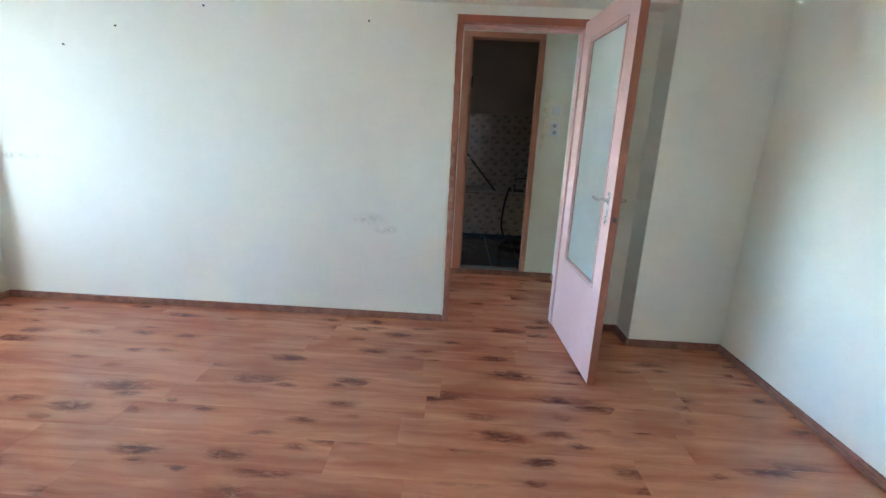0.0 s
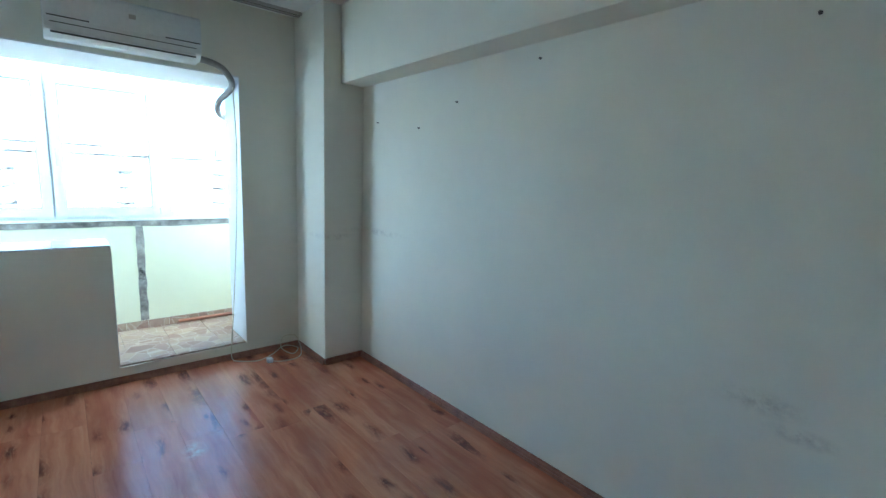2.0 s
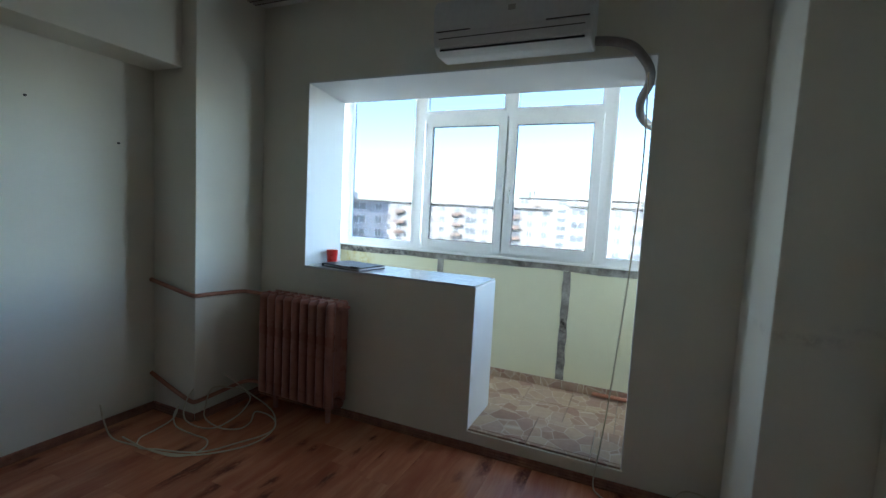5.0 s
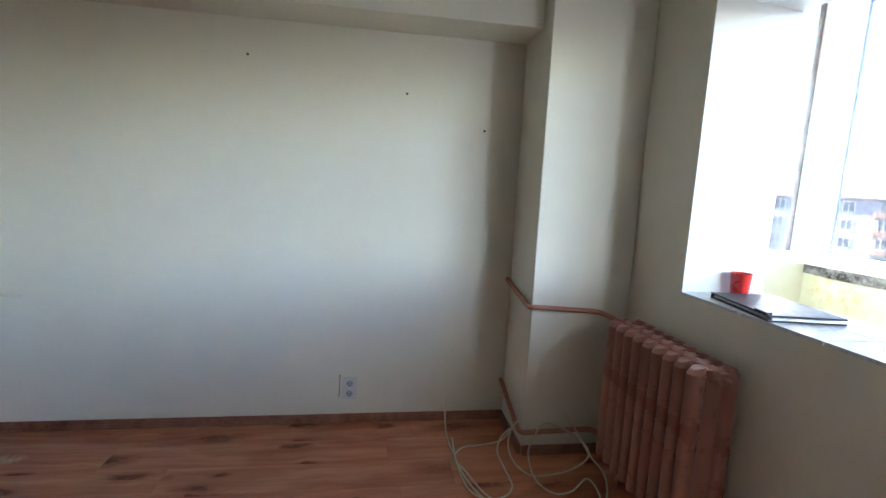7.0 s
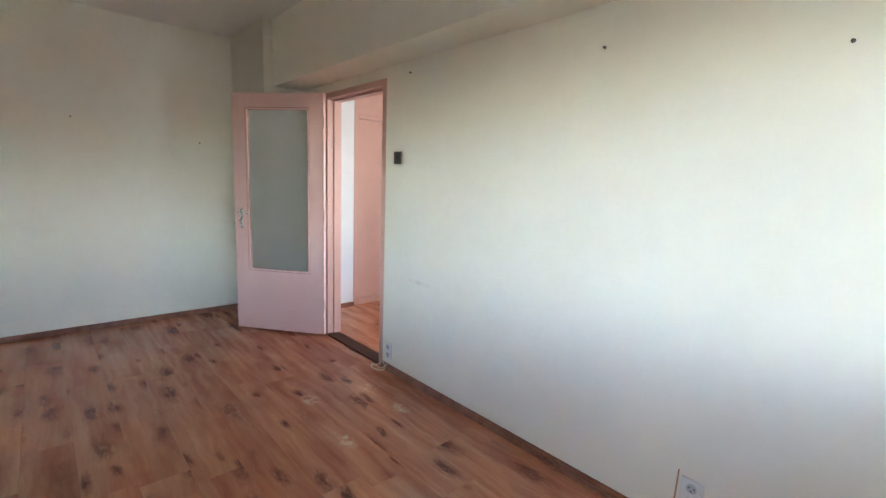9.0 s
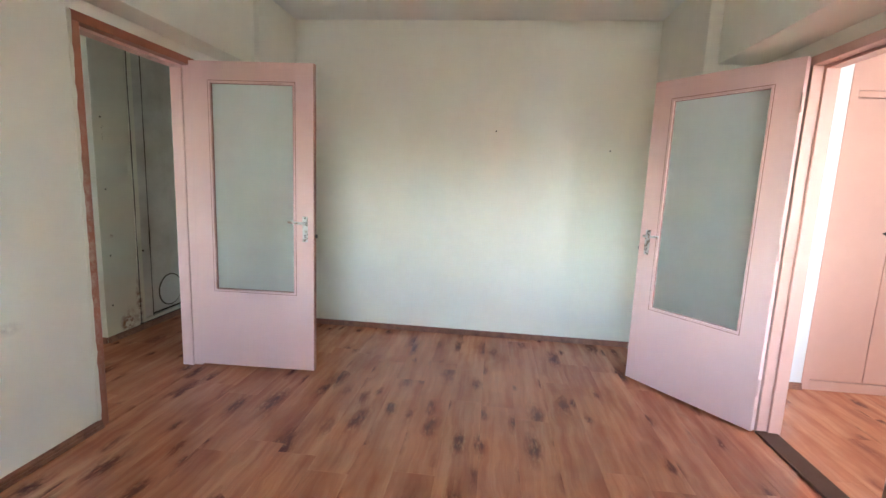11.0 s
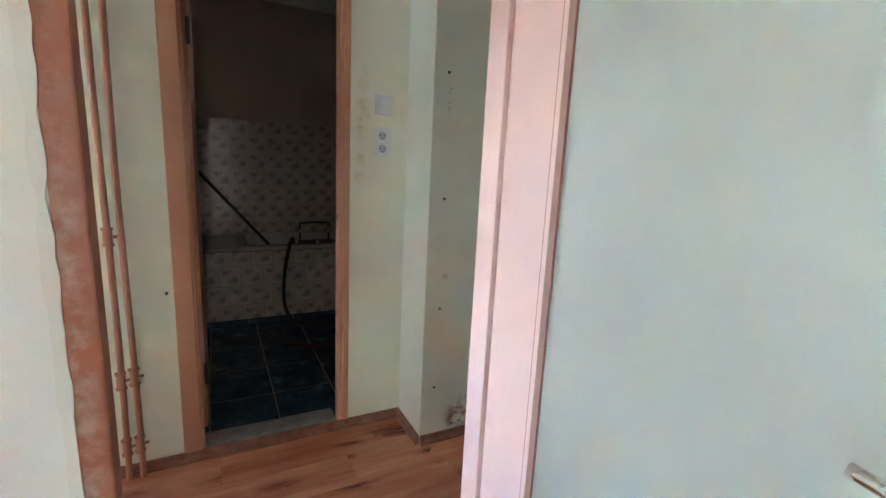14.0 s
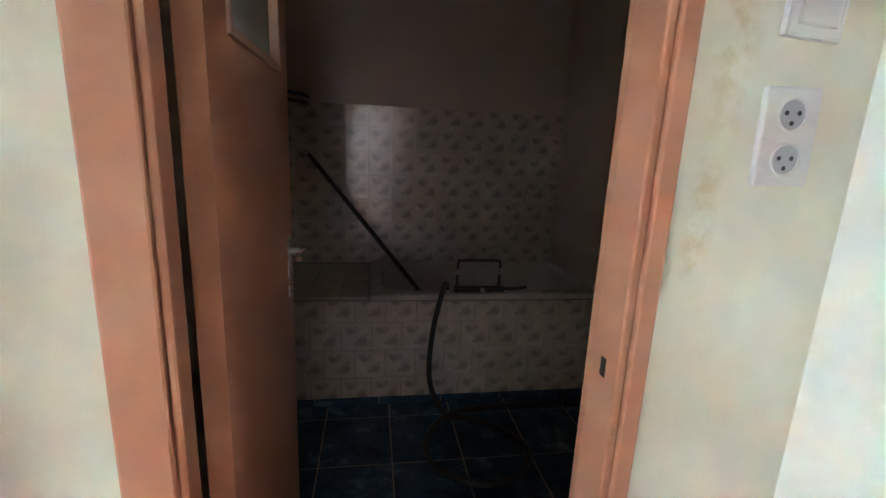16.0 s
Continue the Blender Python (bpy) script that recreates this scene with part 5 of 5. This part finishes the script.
built("tub_apron", "masonry front and ledge of the bathtub", "apron", (-0.2, 1.68, TY + 0.004, TY + 0.06, FL, RIM - 0.032), (-0.2, 0.412, TY + 0.004, 7.115, FL, RIM - 0.02), material=M_GROUT)

bm = bmesh.new()
tube(bm, smooth_line([(0.03, 7.105, 1.262), (0.37, 6.94, 0.87), (0.692, 6.78, 0.50), (0.90, 6.68, 0.26)], 6), 0.014, 10)
solid("broom_stick", bm, M_HOSE, "dark pole leaning across the bathtub against the wall", "pole", smooth=True)
bm = bmesh.new()
tube(bm, smooth_line([(0.84, TY + 0.20, 0.40), (0.83, TY + 0.12, 0.56), (0.815, TY + 0.05, 0.635), (0.785, TY - 0.012, 0.60), (0.745, TY - 0.03, 0.42), (0.728, TY - 0.035, 0.21), (0.745, TY - 0.05, 0.07), (0.80, 6.22, -0.005), (0.93, 6.16, -0.011), (1.08, 6.05, -0.011), (1.14, 5.89, -0.011), (1.05, 5.75, -0.011), (0.87, 5.715, -0.011), (0.71, 5.82, -0.011), (0.675, 5.97, -0.011), (0.74, 6.13, -0.009), (0.87, 6.21, 0.008), (1.10, 6.25, 0.004), (1.35, 6.28, -0.009), (1.60, 6.30, -0.011)], 9), 0.0145, 10)
solid("drain_hose", bm, M_HOSE, "black rubber hose over the tub rim, coiled on the floor", "hose", smooth=True)
mx = thing("bath_mixer", "dark tarnished bath tap with a square frame on the rim", "tap", pose(0.985, TY + 0.035, RIM))
bm = bmesh.new()
tube(bm, smooth_line([(-0.115, 0, 0.0), (-0.115, 0, 0.10), (-0.113, 0, 0.165), (-0.10, 0, 0.175), (0.0, 0, 0.177), (0.10, 0, 0.175), (0.113, 0, 0.165), (0.115, 0, 0.10), (0.115, 0, 0.0)], 6), 0.008, 10)
part("frame", bm, M_DARKMETAL, mx, smooth=True)
bm = bmesh.new()
cyl(bm, (-0.13, 0, 0.018), (0.14, 0, 0.018), 0.018, n=14)
part("body", bm, M_DARKMETAL, mx, smooth=True)
bm = bmesh.new()
tube(bm, smooth_line([(0.13, 0, 0.02), (0.19, -0.01, 0.022), (0.25, -0.02, 0.032), (0.26, -0.022, 0.04)], 5), 0.009, 8)
part("lever", bm, M_DARKMETAL, mx, smooth=True)
for dx in (-0.115, 0.115):
    bm = bmesh.new()
    cyl(bm, (dx, 0, 0.10), (dx, 0, 0.135), 0.0105, n=12)
    part("collar", bm, M_STEEL, mx, smooth=True)
bm = bmesh.new()
cyl(bm, (0.02, -0.012, 0.02), (0.02, -0.034, 0.02), 0.012, n=12)
part("knob", bm, M_STEEL, mx, smooth=True)
tr = thing("towel_rail", "short dark twin rail on the bathroom wall", "rail")
for dz in (0, -0.04):
    bm = bmesh.new()
    tube(bm, smooth_line([(-0.198, 6.95, 1.62 + dz), (-0.10, 6.93, 1.612 + dz), (0.0, 6.95, 1.60 + dz), (0.03, 7.02, 1.60 + dz), (0.03, 7.115, 1.60 + dz)], 5), 0.011, 10)
    part("bar", bm, M_DARKMETAL, tr, smooth=True)

# ---------------------------------------------------------------- town outside
def block(label, x, y, turn, w, d, storeys, roof_z, mat, cols, seed, hut=True):
    """A slab block of flats: its front faces -y of its own axes."""
    rnd = random.Random(seed)
    b = thing("apartment_building", label, "building", pose(x, y, roof_z, 0, 0, turn), "blocks of flats")
    hgt = roof_z + 26
    part("wall", boxes((-w / 2, w / 2, 0, d, -hgt, 0)), mat, b)
    rf = part("roof", boxes((-w / 2 - 0.4, w / 2 + 0.4, -0.5, d + 0.4, 0.0, 0.35), bevel=0.05), M_ROOF, b)
    if hut:
        part("roof_hut", boxes((-w / 6, w / 7, d * 0.3, d * 0.7, 0.352, 2.9), (w / 4, w / 4 + 3, d * 0.3, d * 0.6, 0.352, 1.9)), mat, rf)
        for k in range(5):
            bm = bmesh.new()
            px = -w / 2 + w * rnd.random()
            cyl(bm, (px, d * 0.4, 0.352), (px, d * 0.4, 1.5 + 2.5 * rnd.random()), 0.08 if k < 3 else 0.3, n=6)
            part("antenna" if k < 3 else "chimney", bm, M_ROOF, rf)
    pitch = w / cols
    frame_me = None
    for s in range(min(storeys, 6)):
        z = -2.75 * (s + 1) + 0.95
        for c in range(cols):
            px = -w / 2 + pitch * (c + 0.5)
            wide = 0.75 if (c % 3) else 1.5
            key = "wide" if wide > 1 else "narrow"
            if (c % 4) == 1:
                bm = boxes((-1.3, 1.3, -0.7, 0.02, -0.85, 0.02), bevel=0.03)
                ob = new("balcony", BALC.setdefault(mat.name, mesh_of("balcony", bm, M_FARRUST if seed % 2 else mat)))
                ob.parent, ob.location = b, (px, 0, z)
            if key not in WINS:
                bm = boxes((-wide, wide, -0.03, 0.06, 0, 1.45))
                WINS[key] = mesh_of("window", bm, M_FARGLASS)
                bm = bmesh.new()
                for a in (-wide, 0.0 - 0.05, wide - 0.1):
                    box(bm, a, a + 0.1, -0.08, -0.031, 0, 1.45)
                box(bm, -wide, wide, -0.08, -0.031, -0.08, 0.0)
                box(bm, -wide, wide, -0.08, -0.031, 1.45, 1.53)
                WINS[key + "_frame"] = mesh_of("window_frame", bm, M_PVC)
            wo = new("window", WINS[key])
            wo.parent, wo.location = b, (px, 0, z)
            fr = new("window_frame", WINS[key + "_frame"])
            fr.parent = wo
    return b


WINS, BALC = {}, {}
block("long cream block of flats across the street, sunlit", -98, 18, 90, 58, 12, 9, 3.6, M_FACADE, 15, 1)
block("cream block of flats with rusty balconies, sunlit", -112, -40, 108, 46, 12, 9, 3.0, M_FACADE, 12, 2)
block("grey block of flats in shade", -72, -58, 140, 34, 14, 9, 2.6, M_FACADE2, 8, 3)
block("cream block of flats farther along the street", -110, 78, 62, 50, 12, 9, 2.6, M_FACADE, 13, 5)
block("taller cream block of flats behind the others", -150, 0, 91, 70, 12, 10, 7.0, M_FACADE, 17, 7)
bm = bmesh.new()
bmesh.ops.create_circle(bm, cap_ends=True, radius=2500, segments=48)
solid("ground", bm, M_GROUND, "town ground far below, reaching the horizon", "ground", "structure", m=pose(0, 0, -26))

# ---------------------------------------------------------------- pieces of floors and tiled walls
def planks(floor, x0, x1, y0, y1, width=0.193, length=1.28, seed=1):
    """Laminate boards along x, each an object on shared meshes where alike."""
    rnd = random.Random(seed)
    cache = {}
    y = y0
    while y < y1 - 0.01:
        w = min(width, y1 - y)
        x = x0 - rnd.random() * length * 0.8
        while x < x1 - 0.005:
            a, b = max(x, x0), min(x + length, x1)
            if b - a > 0.02:
                key = (round(b - a, 3), round(w, 3))
                if key not in cache:
                    cache[key] = mesh_of("plank", boxes((0, b - a - 0.0005, 0, w - 0.0005, -0.010, 0.0), bevel=0.0004, seg=1), M_LAM)
                ob = new("plank", cache[key])
                ob.parent, ob.location = floor, (a, y, FL)
            x += length
        y += width


floor = thing("floor", "reddish oak laminate floor with dark knots, scuffed", "floor", kind="structure")
planks(floor, XW, XE, YS - 0.001, YN, seed=4)
hall_floor = thing("floor_hall", "reddish oak laminate floor of the hall", "floor", kind="structure")
planks(hall_floor, -1.8, 2.0, YN, HY + 0.02, seed=9)
cor_floor = thing("floor_corridor", "reddish oak laminate floor of the corridor", "floor", kind="structure")
planks(cor_floor, -1.6, 1.455, -1.75, YS - 0.001, seed=12)


def tiles(parent, mat, origin, u, v, nu, nv, su, sv, gap=0.003, thick=0.008, shift=0.0, name="tile", clip=None, lead=0.0):
    """A field of tiles from origin along u and v; each an object of its own on one mesh."""
    u, v = Vector(u), Vector(v)
    nrm = u.cross(v)
    rot = Matrix((u, v, nrm)).transposed().to_4x4()
    cache = {}
    for j in range(nv):
        off = lead + (shift * su if j % 2 else 0.0)
        for i in range(-1 if off else 0, nu):
            a, b = max(0, i * su + off), min(nu * su, (i + 1) * su + off)
            if clip:
                b = min(b, clip[0])
            c, d = j * sv, (j + 1) * sv
            if clip:
                d = min(d, clip[1])
            if b - a < 0.02 or d - c < 0.015:
                continue
            key = (round(b - a, 3), round(d - c, 3))
            if key not in cache:
                bm = boxes((0, b - a - gap, 0, d - c - gap, 0, thick), bevel=0.0015, seg=1)
                bmesh.ops.transform(bm, matrix=rot, verts=bm.verts[:])
                cache[key] = mesh_of(name, bm, mat)
            ob = new(name, cache[key])
            ob.parent, ob.location = parent, Vector(origin) + u * a + v * c


bf = thing("floor_balcony", "balcony floor of printed stone tiles in beige and rose", "floor", kind="structure")
tiles(bf, M_STONE, (BX, 0.10, BF - 0.010), (1, 0, 0), (0, 1, 0), 3, 11, 0.33, 0.33, thick=0.010, clip=(0.96, 3.43))
th = thing("threshold_tiles", "balcony doorway step of printed stone tiles", "threshold", kind="structure")
tiles(th, M_STONE, (-4.01, OYM + 0.004, TZ - 0.012), (1, 0, 0), (0, 1, 0), 2, 3, 0.33, 0.33, thick=0.012, clip=(0.358, OY1 - OYM - 0.008))
sk = thing("balcony_skirting", "skirting of cut stone-print tiles along the balcony parapet", "skirting", kind="structure")
tiles(sk, M_STONE, (BX, 0.10, BF), (0, 1, 0), (0, 0, 1), 20, 1, 0.17, 0.075, thick=0.009)
bm = bmesh.new()
cyl(bm, (BX + 0.035, 2.55, BF + 0.026), (BX + 0.035, 3.45, BF + 0.026), 0.015, n=12)
solid("balcony_pipe", bm, M_PIPE, "short terracotta pipe lying along the balcony skirting", "pipe", smooth=True)

bwall = thing("wall_tiles_bath", "glazed beige tiles with printed flowers on the bathroom wall", "wall tiles", kind="structure")
tiles(bwall, M_FLOWER, (-0.20, 7.12, 0.547), (1, 0, 0), (0, 0, 1), 13, 7, 0.15, 0.15, clip=(1.88, 1.03))
apron = thing("apron_tiles", "beige flowered tiles on the bathtub front and ledge", "wall tiles", kind="structure")
tiles(apron, M_FLOWER, (-0.2, TY + 0.004, FL), (1, 0, 0), (0, 0, 1), 12, 4, 0.157, 0.157, shift=0.45, clip=(1.875, RIM - 0.034 - FL))
tiles(apron, M_FLOWER, (-0.2, TY + 0.0, RIM - 0.02), (1, 0, 0), (0, 1, 0), 4, 5, 0.157, 0.157, clip=(0.61, 0.655))
built("bath_floor_grout", "grey grout bed between the blue bathroom tiles", "grout", (-0.2, 1.68, HY + 0.121, TY, FL - 0.0115, FL - 0.0005), material=M_GROUT)
blue = thing("floor_bath", "dark blue marbled bathroom floor tiles", "floor", kind="structure")
tiles(blue, M_BLUE, (-0.2, HY + 0.12, FL - 0.010), (1, 0, 0), (0, 1, 0), 7, 5, 0.318, 0.352, gap=0.006, thick=0.012, clip=(1.88, 1.63), lead=0.086)
skb = thing("bath_skirting", "dark blue tile skirting at the tub front", "skirting", kind="structure")
tiles(skb, M_BLUE, (-0.2, TY - 0.006, FL + 0.002), (1, 0, 0), (0, 0, 1), 6, 1, 0.335, 0.045, thick=0.008)
